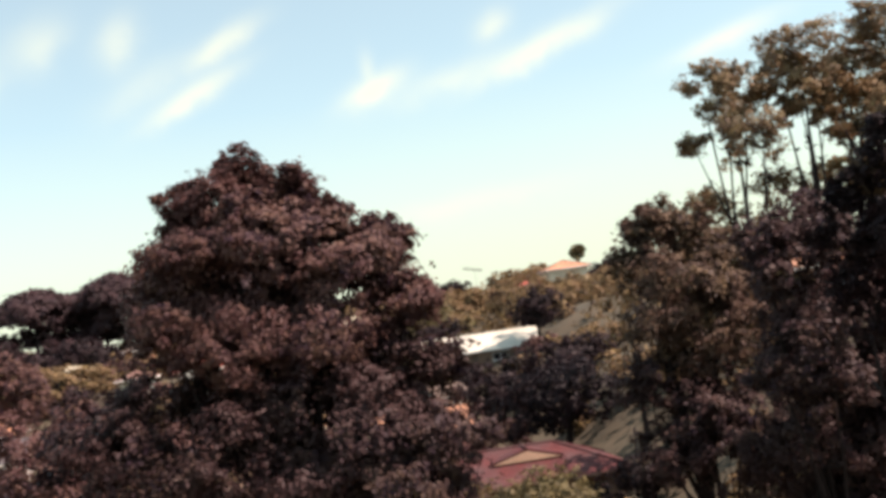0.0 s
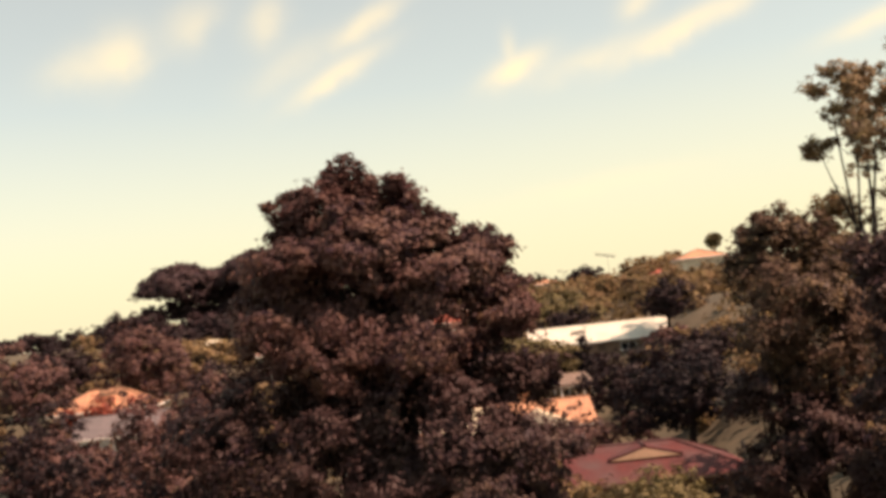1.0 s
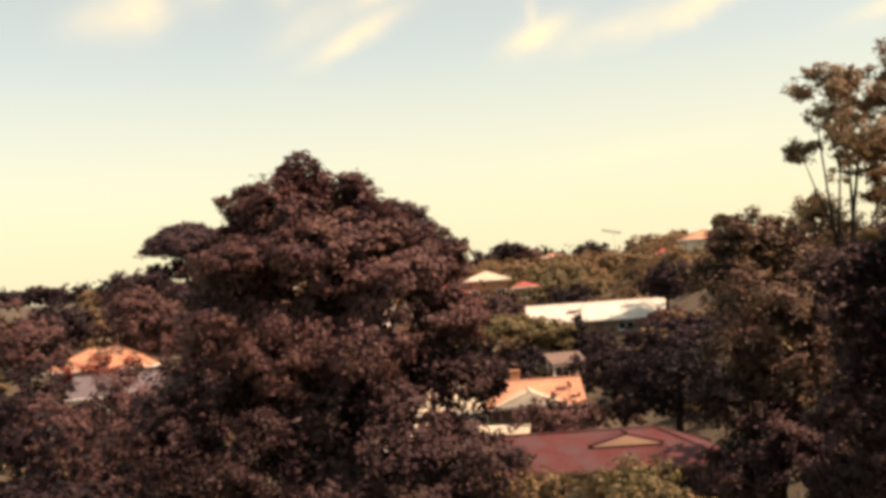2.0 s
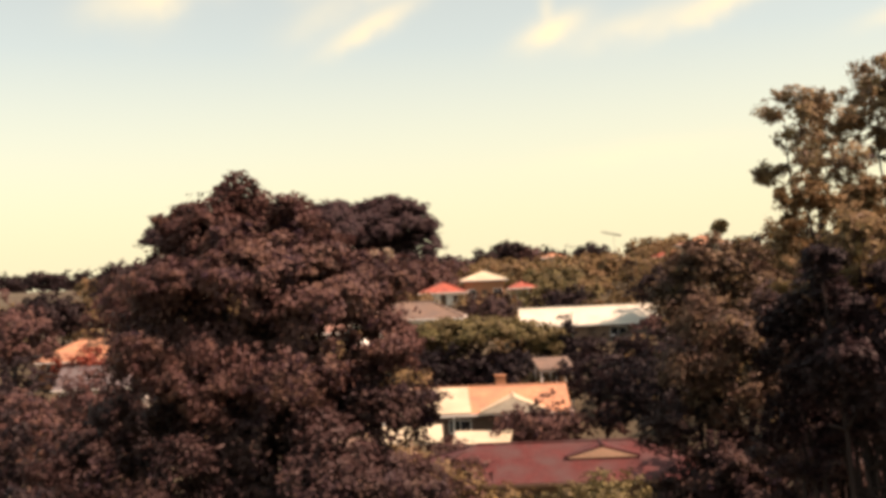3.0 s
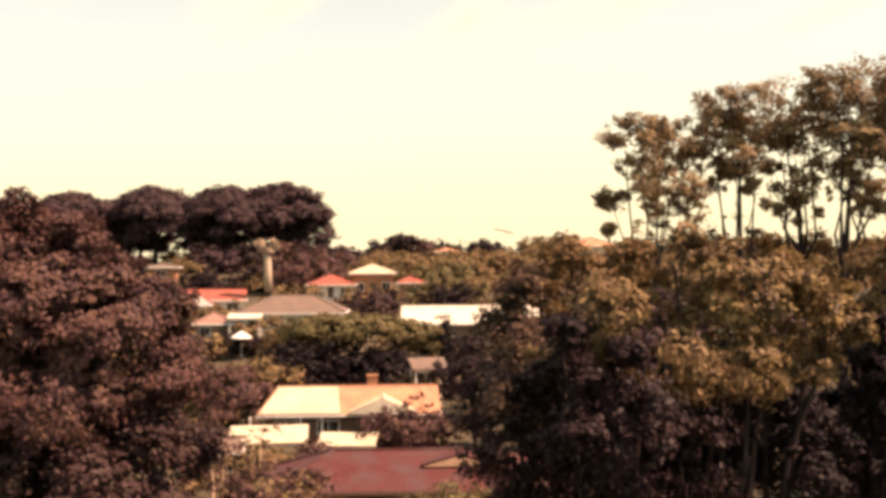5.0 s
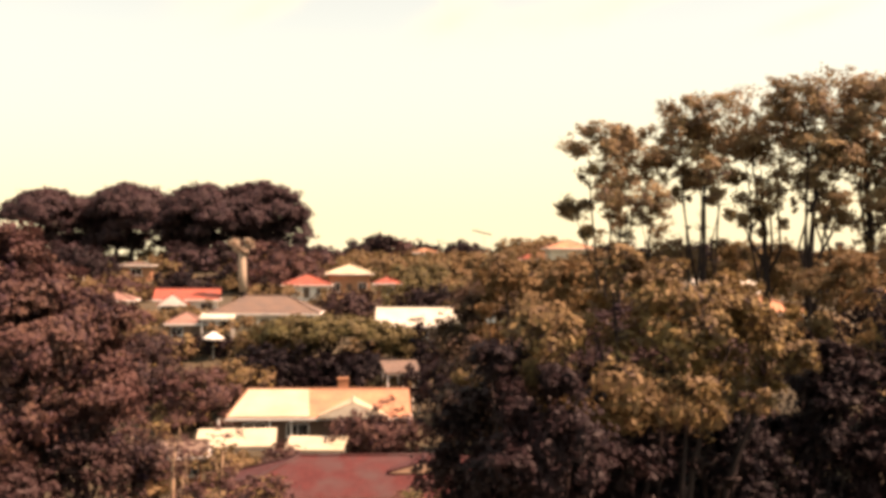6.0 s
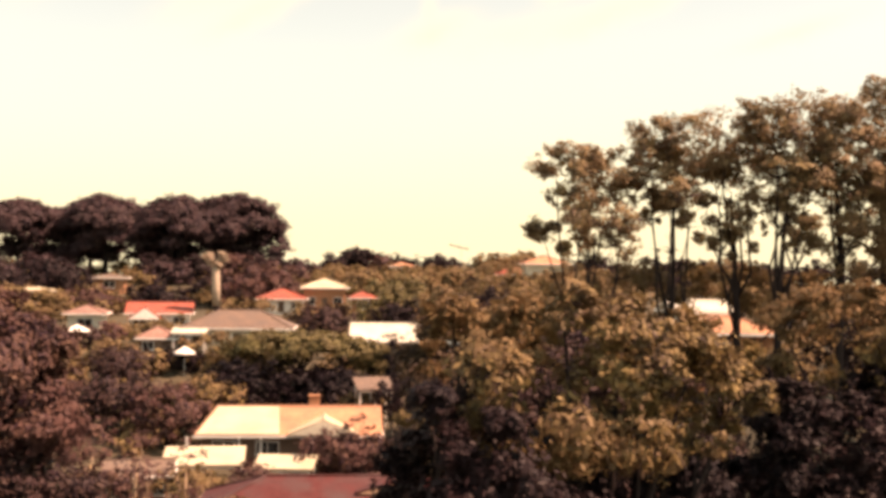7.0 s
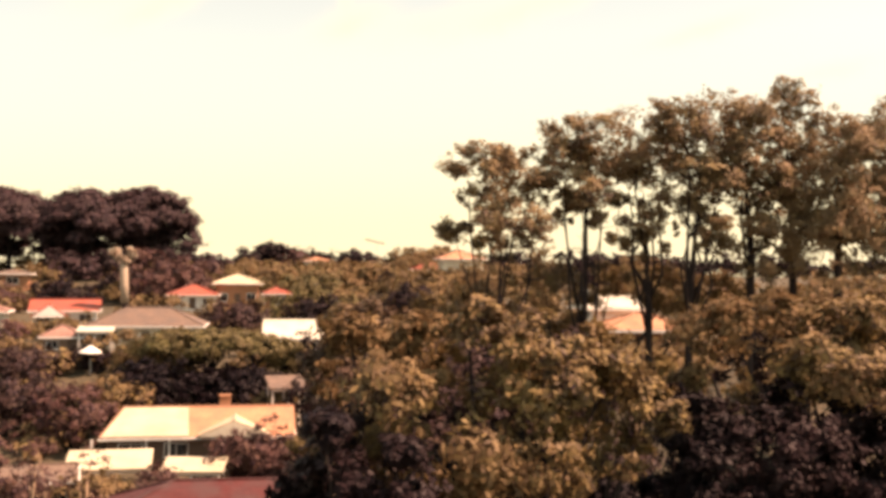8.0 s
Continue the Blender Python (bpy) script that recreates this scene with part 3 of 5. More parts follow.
near_tree("spreading_tree", "dense olive-brown spreading tree with sunlit outer leaves", 12.0, 19.4, [
    (10.00, 19.33, 21.19, 0.50, 0.52, 0.47), (10.83, 19.33, 21.21, 0.50, 0.53, 0.48), (11.69, 18.88, 21.31, 0.56, 0.58, 0.53),
    (12.63, 18.84, 21.11, 0.58, 0.61, 0.55), (13.84, 19.72, 20.85, 0.56, 0.59, 0.53), (14.62, 19.66, 20.68, 0.40, 0.42, 0.38),
    (9.66, 18.63, 20.52, 0.40, 0.42, 0.38), (10.37, 18.09, 20.54, 0.54, 0.56, 0.51), (11.47, 19.02, 20.42, 0.67, 0.70, 0.64),
    (12.54, 18.82, 20.44, 0.67, 0.71, 0.64), (13.68, 19.01, 20.32, 0.83, 0.87, 0.78), (14.23, 18.40, 20.14, 0.47, 0.50, 0.45),
    (9.54, 18.43, 19.75, 0.41, 0.43, 0.39), (10.42, 18.80, 19.55, 0.63, 0.66, 0.59), (11.57, 18.40, 19.45, 0.78, 0.80, 0.70),
    (12.84, 18.50, 19.40, 0.70, 0.72, 0.65), (13.79, 18.60, 19.51, 0.57, 0.60, 0.50),
], 12, LEAF_OLIVE, BARK_DARK, per=56, per_m2=6.0, clump=0.29, length=0.15, width=0.07, trunk_r=0.3, low=-0.95, hollow=1.3, gap=-0.16)

# left side and hollows of the spreading crown; dark leaves stand for shade
near_tree("shade_foliage", "shaded left side of the spreading crown, darkened in leaf colour", 11.1, 18.8, [
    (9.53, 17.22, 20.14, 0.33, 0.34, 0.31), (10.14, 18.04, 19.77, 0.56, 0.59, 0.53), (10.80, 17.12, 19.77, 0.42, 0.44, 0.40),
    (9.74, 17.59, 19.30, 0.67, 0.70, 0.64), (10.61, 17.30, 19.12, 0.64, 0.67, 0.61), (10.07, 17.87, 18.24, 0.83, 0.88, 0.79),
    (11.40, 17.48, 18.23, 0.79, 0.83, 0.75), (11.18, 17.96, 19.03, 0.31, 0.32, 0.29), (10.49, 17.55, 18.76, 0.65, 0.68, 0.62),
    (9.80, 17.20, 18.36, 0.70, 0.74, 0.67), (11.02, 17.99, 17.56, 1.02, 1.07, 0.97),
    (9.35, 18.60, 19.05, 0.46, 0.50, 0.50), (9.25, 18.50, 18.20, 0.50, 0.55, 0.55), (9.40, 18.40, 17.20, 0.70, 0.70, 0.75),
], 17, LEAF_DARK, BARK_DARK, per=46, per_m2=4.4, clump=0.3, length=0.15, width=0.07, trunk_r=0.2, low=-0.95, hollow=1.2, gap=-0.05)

# sunlit upper lobes of one crown, kept in the lighter leaves
near_tree("olive_tree", "olive-brown upper half of a crown split into lit and shaded leaves", 18.9, 21.4, [
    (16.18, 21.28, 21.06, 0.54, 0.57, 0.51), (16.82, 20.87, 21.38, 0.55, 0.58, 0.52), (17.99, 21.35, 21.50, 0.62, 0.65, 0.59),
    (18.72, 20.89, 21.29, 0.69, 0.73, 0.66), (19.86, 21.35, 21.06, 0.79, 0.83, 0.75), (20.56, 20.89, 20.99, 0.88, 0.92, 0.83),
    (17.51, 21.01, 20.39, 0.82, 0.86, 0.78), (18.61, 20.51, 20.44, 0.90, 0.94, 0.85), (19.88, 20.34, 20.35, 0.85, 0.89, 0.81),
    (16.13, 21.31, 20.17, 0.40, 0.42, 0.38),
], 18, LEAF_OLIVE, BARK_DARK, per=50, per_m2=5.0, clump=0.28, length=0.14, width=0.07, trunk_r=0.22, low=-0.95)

# lower lobes of that crown: darker leaves stand in for its shade
near_tree("shaded_lower_crown", "dense lower half of the same crown, shade put into dark leaves", 18.2, 20.8, [
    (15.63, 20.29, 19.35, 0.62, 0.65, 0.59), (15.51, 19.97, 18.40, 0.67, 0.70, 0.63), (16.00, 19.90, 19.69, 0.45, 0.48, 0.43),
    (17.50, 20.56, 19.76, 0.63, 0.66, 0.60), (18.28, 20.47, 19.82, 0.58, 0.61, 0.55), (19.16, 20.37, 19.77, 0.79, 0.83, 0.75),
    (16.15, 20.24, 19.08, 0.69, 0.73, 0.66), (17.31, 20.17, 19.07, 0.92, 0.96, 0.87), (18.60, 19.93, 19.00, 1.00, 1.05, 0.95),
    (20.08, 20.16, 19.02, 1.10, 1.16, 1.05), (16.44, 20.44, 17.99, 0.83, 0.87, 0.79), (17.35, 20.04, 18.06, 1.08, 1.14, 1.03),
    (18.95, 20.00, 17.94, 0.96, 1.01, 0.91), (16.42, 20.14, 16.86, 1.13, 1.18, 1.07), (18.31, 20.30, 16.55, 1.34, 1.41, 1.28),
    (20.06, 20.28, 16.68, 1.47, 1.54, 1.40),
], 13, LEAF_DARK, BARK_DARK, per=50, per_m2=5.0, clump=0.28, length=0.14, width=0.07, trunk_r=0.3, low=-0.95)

# added foliage: near-black leaves paint the shade in the gap between two crowns
near_tree("shade_foliage", "blackish foliage painting the shaded gap between two lighter crowns", 15.6, 19.8, [
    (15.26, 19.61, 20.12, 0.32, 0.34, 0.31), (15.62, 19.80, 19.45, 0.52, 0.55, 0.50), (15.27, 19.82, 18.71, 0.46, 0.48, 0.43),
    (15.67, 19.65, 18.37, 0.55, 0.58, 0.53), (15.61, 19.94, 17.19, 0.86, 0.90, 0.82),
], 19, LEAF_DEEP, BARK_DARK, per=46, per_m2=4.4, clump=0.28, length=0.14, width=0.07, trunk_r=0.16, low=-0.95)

# lower lobes of the spreading crown, overhang shade painted in with blackish leaves
near_tree("lower_foliage", "lower part of a spreading crown, its shade put into blackish leaves", 13.0, 20.4, [
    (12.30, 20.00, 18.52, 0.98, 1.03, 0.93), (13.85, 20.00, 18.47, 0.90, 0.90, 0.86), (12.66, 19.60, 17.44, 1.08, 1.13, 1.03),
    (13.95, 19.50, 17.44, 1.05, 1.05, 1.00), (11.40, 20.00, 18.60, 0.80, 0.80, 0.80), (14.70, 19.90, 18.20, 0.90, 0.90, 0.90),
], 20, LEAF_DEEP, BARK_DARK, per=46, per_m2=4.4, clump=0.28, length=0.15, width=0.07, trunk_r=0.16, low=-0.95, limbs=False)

# background tree whose leaf colour is lowered to carry shade
near_tree("shaded_tree", "dense background tree with shade put into its leaf colour", 14.1, 31.4, [
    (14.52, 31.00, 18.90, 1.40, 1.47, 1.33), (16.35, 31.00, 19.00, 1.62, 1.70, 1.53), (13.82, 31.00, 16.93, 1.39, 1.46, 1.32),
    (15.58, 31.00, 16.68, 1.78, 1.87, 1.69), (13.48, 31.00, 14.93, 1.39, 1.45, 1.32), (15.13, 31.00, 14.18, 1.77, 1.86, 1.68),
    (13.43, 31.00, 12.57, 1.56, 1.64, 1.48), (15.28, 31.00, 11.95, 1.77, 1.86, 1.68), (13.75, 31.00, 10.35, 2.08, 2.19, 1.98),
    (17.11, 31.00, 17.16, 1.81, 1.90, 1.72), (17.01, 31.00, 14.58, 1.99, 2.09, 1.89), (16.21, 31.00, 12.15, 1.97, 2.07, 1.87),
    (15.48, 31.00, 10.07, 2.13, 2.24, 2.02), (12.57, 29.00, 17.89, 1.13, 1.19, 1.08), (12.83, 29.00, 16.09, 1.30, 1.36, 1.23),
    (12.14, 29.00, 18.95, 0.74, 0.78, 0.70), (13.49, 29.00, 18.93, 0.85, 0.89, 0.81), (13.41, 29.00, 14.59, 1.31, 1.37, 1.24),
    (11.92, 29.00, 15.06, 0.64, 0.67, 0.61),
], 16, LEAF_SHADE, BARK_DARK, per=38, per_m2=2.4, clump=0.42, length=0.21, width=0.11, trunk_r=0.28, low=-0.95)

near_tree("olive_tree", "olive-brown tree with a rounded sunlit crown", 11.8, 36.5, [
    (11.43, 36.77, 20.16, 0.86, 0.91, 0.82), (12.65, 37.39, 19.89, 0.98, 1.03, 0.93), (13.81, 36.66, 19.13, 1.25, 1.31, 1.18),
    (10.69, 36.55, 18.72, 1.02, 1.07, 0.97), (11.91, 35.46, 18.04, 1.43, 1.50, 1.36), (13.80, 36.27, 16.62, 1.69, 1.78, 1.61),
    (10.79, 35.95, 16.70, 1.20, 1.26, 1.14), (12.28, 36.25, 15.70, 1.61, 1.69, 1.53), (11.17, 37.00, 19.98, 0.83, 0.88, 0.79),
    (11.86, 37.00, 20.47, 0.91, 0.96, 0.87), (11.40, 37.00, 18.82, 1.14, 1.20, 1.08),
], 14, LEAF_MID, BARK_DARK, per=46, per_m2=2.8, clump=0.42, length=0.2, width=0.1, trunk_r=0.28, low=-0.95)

# lower lobes of the rounded olive crown, shade given by a duller leaf colour
near_tree("lower_foliage", "lower part of a rounded crown, shade put into duller leaves", 12.0, 35.4, [
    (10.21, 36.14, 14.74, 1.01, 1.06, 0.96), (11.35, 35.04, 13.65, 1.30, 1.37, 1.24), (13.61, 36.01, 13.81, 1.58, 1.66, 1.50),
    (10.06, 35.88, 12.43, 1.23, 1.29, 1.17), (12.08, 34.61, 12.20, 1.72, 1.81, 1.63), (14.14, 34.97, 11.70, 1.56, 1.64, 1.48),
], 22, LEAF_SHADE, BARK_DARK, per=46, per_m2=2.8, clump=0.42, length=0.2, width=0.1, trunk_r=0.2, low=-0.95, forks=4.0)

near_tree("hillside_tree", "broad olive tree below the tall gums", 20.5, 45.5, [
    (14.59, 44.57, 20.32, 0.89, 0.93, 0.84), (16.85, 44.69, 21.11, 1.12, 1.18, 1.07), (19.32, 44.32, 21.39, 1.10, 1.15, 1.04),
    (22.19, 45.19, 21.42, 1.09, 1.14, 1.03), (24.79, 45.71, 21.28, 1.11, 1.17, 1.06), (27.32, 46.50, 21.26, 1.14, 1.20, 1.08),
    (15.65, 44.65, 19.15, 1.28, 1.35, 1.22), (17.99, 44.66, 19.12, 1.60, 1.68, 1.52), (19.94, 45.71, 19.41, 1.19, 1.25, 1.13),
    (16.48, 43.35, 16.94, 1.78, 1.86, 1.69), (18.11, 43.49, 16.90, 1.48, 1.56, 1.41),
], 15, LEAF_OLIVE, BARK_DARK, per=44, per_m2=2.2, clump=0.46, length=0.22, width=0.11, trunk_r=0.3, low=-0.95)

# ---- gum trees on the rise ----
near_tree("gum_tree", "tall gum tree with slender dark trunk and clumped high crown", 16.8, 41.5, [
    (15.53, 40.80, 25.71, 0.95, 1.00, 0.91), (16.74, 41.50, 25.68, 1.36, 1.42, 1.29), (18.00, 42.20, 25.89, 1.25, 1.31, 1.19),
    (16.22, 41.15, 24.47, 1.07, 1.13, 1.02), (15.22, 41.85, 23.52, 0.65, 0.69, 0.62), (17.03, 40.80, 23.92, 1.20, 1.26, 1.14),
    (17.71, 41.50, 23.06, 1.15, 1.20, 1.09), (18.65, 42.20, 25.21, 0.95, 1.00, 0.90),
], 40, LEAF_GUM, BARK_DARK, group="gum trees on the rise", per=34, per_m2=2.9, clump=0.33, length=0.2, width=0.085, trunk_r=0.17, knob=6, hang=1, inner=0.35, low=-0.9, droop=0.9, forks=11.5, hollow=1.2, gap=-0.06)

near_tree("gum_tree", "tall gum tree with slender dark trunk and clumped high crown", 20.3, 42.2, [
    (19.80, 41.50, 27.10, 1.22, 1.28, 1.16), (19.47, 42.20, 26.14, 1.12, 1.18, 1.07), (21.04, 42.90, 26.24, 1.15, 1.21, 1.10),
    (20.30, 41.85, 24.86, 0.90, 0.94, 0.85), (19.58, 42.55, 24.61, 0.57, 0.59, 0.54), (20.76, 41.50, 23.95, 0.50, 0.53, 0.48),
    (20.02, 42.20, 25.98, 1.01, 1.06, 0.96),
], 41, LEAF_GUM, BARK_DARK, group="gum trees on the rise", per=34, per_m2=2.9, clump=0.33, length=0.2, width=0.085, trunk_r=0.17, knob=6, hang=1, inner=0.35, low=-0.9, droop=0.9, forks=11.5, hollow=1.2, gap=-0.06)

near_tree("gum_tree", "tall gum tree with slender dark trunk and clumped high crown", 23.1, 42.9, [
    (22.37, 42.20, 27.26, 1.26, 1.32, 1.20), (22.08, 42.90, 26.10, 0.93, 0.98, 0.88), (23.56, 43.60, 26.37, 1.31, 1.38, 1.25),
    (22.74, 42.55, 23.88, 0.98, 1.03, 0.94), (22.14, 43.25, 24.70, 0.59, 0.62, 0.56), (23.46, 42.20, 24.89, 0.69, 0.73, 0.66),
    (22.37, 42.90, 23.27, 0.64, 0.67, 0.61),
], 42, LEAF_GUM, BARK_DARK, group="gum trees on the rise", per=34, per_m2=2.9, clump=0.33, length=0.2, width=0.085, trunk_r=0.17, knob=6, hang=1, inner=0.35, low=-0.9, droop=0.9, forks=11.5, hollow=1.2, gap=-0.06)

near_tree("gum_tree", "tall gum tree with slender dark trunk and clumped high crown", 24.0, 41.5, [
    (23.56, 40.80, 27.78, 1.12, 1.18, 1.06), (24.78, 41.50, 27.06, 1.38, 1.45, 1.31), (24.35, 42.20, 25.83, 1.28, 1.35, 1.22),
    (25.31, 41.15, 25.60, 1.15, 1.21, 1.09), (24.49, 41.85, 24.39, 0.69, 0.73, 0.66), (24.73, 40.80, 23.79, 0.62, 0.65, 0.59),
    (23.75, 41.50, 24.74, 0.57, 0.60, 0.54),
], 43, LEAF_GUM, BARK_DARK, group="gum trees on the rise", per=34, per_m2=2.9, clump=0.33, length=0.2, width=0.085, trunk_r=0.17, knob=6, hang=1, inner=0.35, low=-0.9, droop=0.9, forks=11.5, hollow=1.2, gap=-0.06)

near_tree("gum_tree", "tall gum tree with slender dark trunk and clumped high crown", 26.8, 42.2, [
    (25.85, 41.50, 27.94, 1.40, 1.47, 1.33), (26.90, 42.20, 26.85, 1.61, 1.69, 1.53), (26.49, 42.90, 25.50, 1.33, 1.39, 1.26),
    (27.44, 41.85, 25.44, 1.19, 1.25, 1.13), (26.12, 42.55, 23.10, 0.89, 0.94, 0.85), (27.01, 41.50, 23.53, 1.00, 1.05, 0.95),
], 44, LEAF_GUM, BARK_DARK, group="gum trees on the rise", per=34, per_m2=2.9, clump=0.33, length=0.2, width=0.085, trunk_r=0.17, knob=6, hang=1, inner=0.35, low=-0.9, droop=0.9, forks=11.5, hollow=1.2, gap=-0.06)

near_tree("gum_tree", "tall gum tree with slender dark trunk and clumped high crown", 29.0, 42.9, [
    (28.19, 42.20, 28.31, 1.33, 1.40, 1.26), (28.88, 42.90, 27.11, 1.54, 1.62, 1.47), (29.72, 43.60, 25.85, 1.58, 1.66, 1.50),
    (28.25, 42.55, 24.63, 1.22, 1.28, 1.16), (28.44, 43.25, 22.92, 1.24, 1.30, 1.18), (29.20, 42.20, 23.36, 1.28, 1.35, 1.22),
], 45, LEAF_GUM, BARK_DARK, group="gum trees on the rise", per=34, per_m2=2.9, clump=0.33, length=0.2, width=0.085, trunk_r=0.17, knob=6, hang=1, inner=0.35, low=-0.9, droop=0.9, forks=11.5, hollow=1.2, gap=-0.06)

near_tree("gum_tree", "tall gum tree with slender dark trunk and clumped high crown", 30.0, 41.5, [
    (29.86, 40.80, 27.13, 1.35, 1.41, 1.28), (29.51, 41.50, 25.90, 1.51, 1.59, 1.44), (31.36, 42.20, 26.22, 1.69, 1.77, 1.60),
    (30.25, 41.15, 24.38, 1.51, 1.59, 1.44), (32.06, 41.85, 24.45, 1.41, 1.48, 1.34), (29.26, 40.80, 23.75, 1.13, 1.18, 1.07),
    (31.04, 41.50, 22.94, 1.41, 1.48, 1.34),
], 46, LEAF_GUM, BARK_DARK, group="gum trees on the rise", per=34, per_m2=2.9, clump=0.33, length=0.2, width=0.085, trunk_r=0.17, knob=6, hang=1, inner=0.35, low=-0.9, droop=0.9, forks=11.5, hollow=1.2, gap=-0.06)

near_tree("gum_tree", "tall gum tree with slender dark trunk and clumped high crown", 33.7, 42.2, [
    (32.79, 41.50, 26.68, 2.20, 2.30, 2.09), (34.68, 42.20, 25.67, 2.60, 2.73, 2.47), (33.43, 42.90, 24.56, 1.95, 2.04, 1.85),
], 47, LEAF_GUM, BARK_DARK, group="gum trees on the rise", per=34, per_m2=2.9, clump=0.33, length=0.2, width=0.085, trunk_r=0.17, knob=6, hang=1, inner=0.35, low=-0.9, droop=0.9, forks=11.5, hollow=1.2, gap=-0.06)

LEAVES = {
    "R": (LEAF_RUSSET, "russet-brown"),
    "O": (LEAF_OLIVE, "olive-brown"),
    "D": (LEAF_DARK, "dark green"),
    "S": (LEAF_SHADE, "dull olive"),
    "G": (LEAF_GREEN, "bright green"),
    "X": (LEAF_ORANGE, "orange-flowering"),
    "P": (LEAF_PINE, "dark"),
    "N": (LEAF_DEEP, "blackish green"),
}

# trees on the valley floor beside the houses: x, y, top, width, leaf
ON_THE_VALLEY_FLOOR_BESIDE_THE_HOUSES_TREES = [
    (-3.2, 110.0, 13.3, 7.0, "N"),
    (4.7, 113.0, 12.0, 10.8, "N"),
    (7.5, 88.0, 9.6, 6.6, "R"),
    (9.4, 58.0, 10.0, 5.5, "G"),
    (-8.6, 100.0, 11.9, 8.1, "R"),
    (-15.1, 104.0, 13.0, 7.5, "S"),
    (-16.9, 118.0, 14.6, 6.1, "S"),
    (13.8, 102.0, 13.1, 7.4, "D"),
    (16.8, 84.0, 14.5, 8.8, "N"),
    (24.9, 108.0, 14.6, 6.2, "D"),
    (21.4, 106.0, 14.4, 7.2, "D"),
    (14.9, 124.0, 12.8, 3.6, "D"),
    (18.5, 118.0, 12.5, 4.9, "D"),
    (26.6, 112.0, 14.7, 7.1, "O"),
    (31.8, 125.0, 15.0, 6.6, "O"),
    (23.8, 124.0, 14.4, 5.8, "R"),
    (10.0, 122.0, 14.0, 5.0, "G"),
    (13.2, 90.0, 9.4, 2.8, "R"),
    (-6.1, 104.0, 12.4, 5.8, "O"),
]
for i, (x, y, top, wide, leaf) in enumerate(ON_THE_VALLEY_FLOOR_BESIDE_THE_HOUSES_TREES):
    bush_tree("garden_tree", f"{LEAVES[leaf][1]} garden tree on the valley floor beside the houses", "tree", x, y, top, wide, 100 + i, LEAVES[leaf][0], group="trees on the valley floor beside the houses")

# trees on the slope below the ridge: x, y, top, width, leaf
ON_THE_SLOPE_BELOW_THE_RIDGE_TREES = [
    (-43.6, 188.0, 23.7, 10.9, "D"),
    (-22.7, 168.0, 19.1, 11.2, "D"),
    (-7.4, 178.0, 23.0, 14.5, "R"),
    (3.6, 146.0, 17.9, 7.4, "S"),
    (14.7, 165.0, 17.6, 10.9, "G"),
    (14.5, 158.0, 17.3, 8.8, "D"),
    (23.7, 190.0, 22.8, 9.7, "O"),
    (30.4, 172.0, 20.8, 9.7, "O"),
    (27.5, 172.0, 21.1, 4.1, "D"),
    (20.5, 188.0, 22.4, 12.5, "O"),
    (7.8, 195.0, 22.3, 12.0, "O"),
    (35.3, 182.0, 23.4, 13.2, "O"),
    (-16.1, 182.0, 21.0, 9.3, "D"),
    (-41.3, 160.0, 19.4, 10.2, "O"),
    (13.0, 176.0, 21.2, 10.8, "G"),
    (35.2, 164.0, 21.2, 12.9, "O"),
    (36.3, 164.0, 21.2, 9.2, "O"),
    (42.9, 160.0, 22.9, 9.0, "O"),
    (-32.1, 165.0, 17.7, 10.3, "R"),
    (-50.3, 180.0, 21.8, 9.6, "D"),
    (-37.3, 160.0, 18.6, 7.6, "O"),
    (30.8, 158.0, 19.0, 10.7, "O"),
    (34.3, 150.0, 19.2, 9.5, "O"),
    (27.8, 138.0, 16.5, 7.2, "D"),
    (29.6, 134.0, 15.7, 5.6, "O"),
    (28.8, 170.0, 21.0, 8.8, "O"),
    (-16.7, 140.0, 15.0, 7.1, "O"),
    (-5.4, 123.0, 15.1, 7.4, "O"),
    (-0.4, 122.0, 14.9, 5.5, "G"),
]
for i, (x, y, top, wide, leaf) in enumerate(ON_THE_SLOPE_BELOW_THE_RIDGE_TREES):
    bush_tree("garden_tree", f"{LEAVES[leaf][1]} garden tree on the slope below the ridge", "tree", x, y, top, wide, 150 + i, LEAVES[leaf][0], group="trees on the slope below the ridge")

# trees on the far side of the valley floor: x, y, top, width, leaf
ON_THE_FAR_SIDE_OF_THE_VALLEY_FLOOR_TREES = [
    (-43.6, 132.0, 24.8, 5.0, "D"),
    (-39.3, 126.0, 22.1, 10.9, "R"),
    (-41.7, 100.0, 21.4, 8.4, "R"),
    (-53.2, 140.0, 19.8, 5.4, "D"),
    (-41.8, 120.0, 14.5, 7.9, "X"),
    (-34.5, 98.0, 10.5, 8.1, "R"),
    (-39.6, 96.0, 12.1, 7.0, "R"),
    (-30.1, 97.0, 10.9, 4.7, "R"),
    (-25.2, 100.0, 17.0, 6.4, "R"),
    (-38.0, 140.0, 19.4, 8.2, "O"),
    (-51.2, 130.0, 21.0, 8.7, "D"),
    (-20.8, 90.0, 14.7, 5.3, "R"),
    (-22.8, 116.0, 13.6, 6.7, "O"),
    (-25.0, 110.0, 13.5, 6.9, "S"),
    (-11.0, 124.0, 13.3, 4.4, "D"),
    (-25.7, 134.0, 14.7, 6.3, "S"),
    (-15.9, 122.0, 13.2, 5.6, "S"),
    (-24.3, 142.0, 14.3, 5.9, "R"),
    (-11.9, 140.0, 15.6, 3.6, "D"),
    (-23.0, 143.0, 15.0, 4.4, "O"),
    (-36.4, 140.0, 16.8, 8.2, "D"),
]
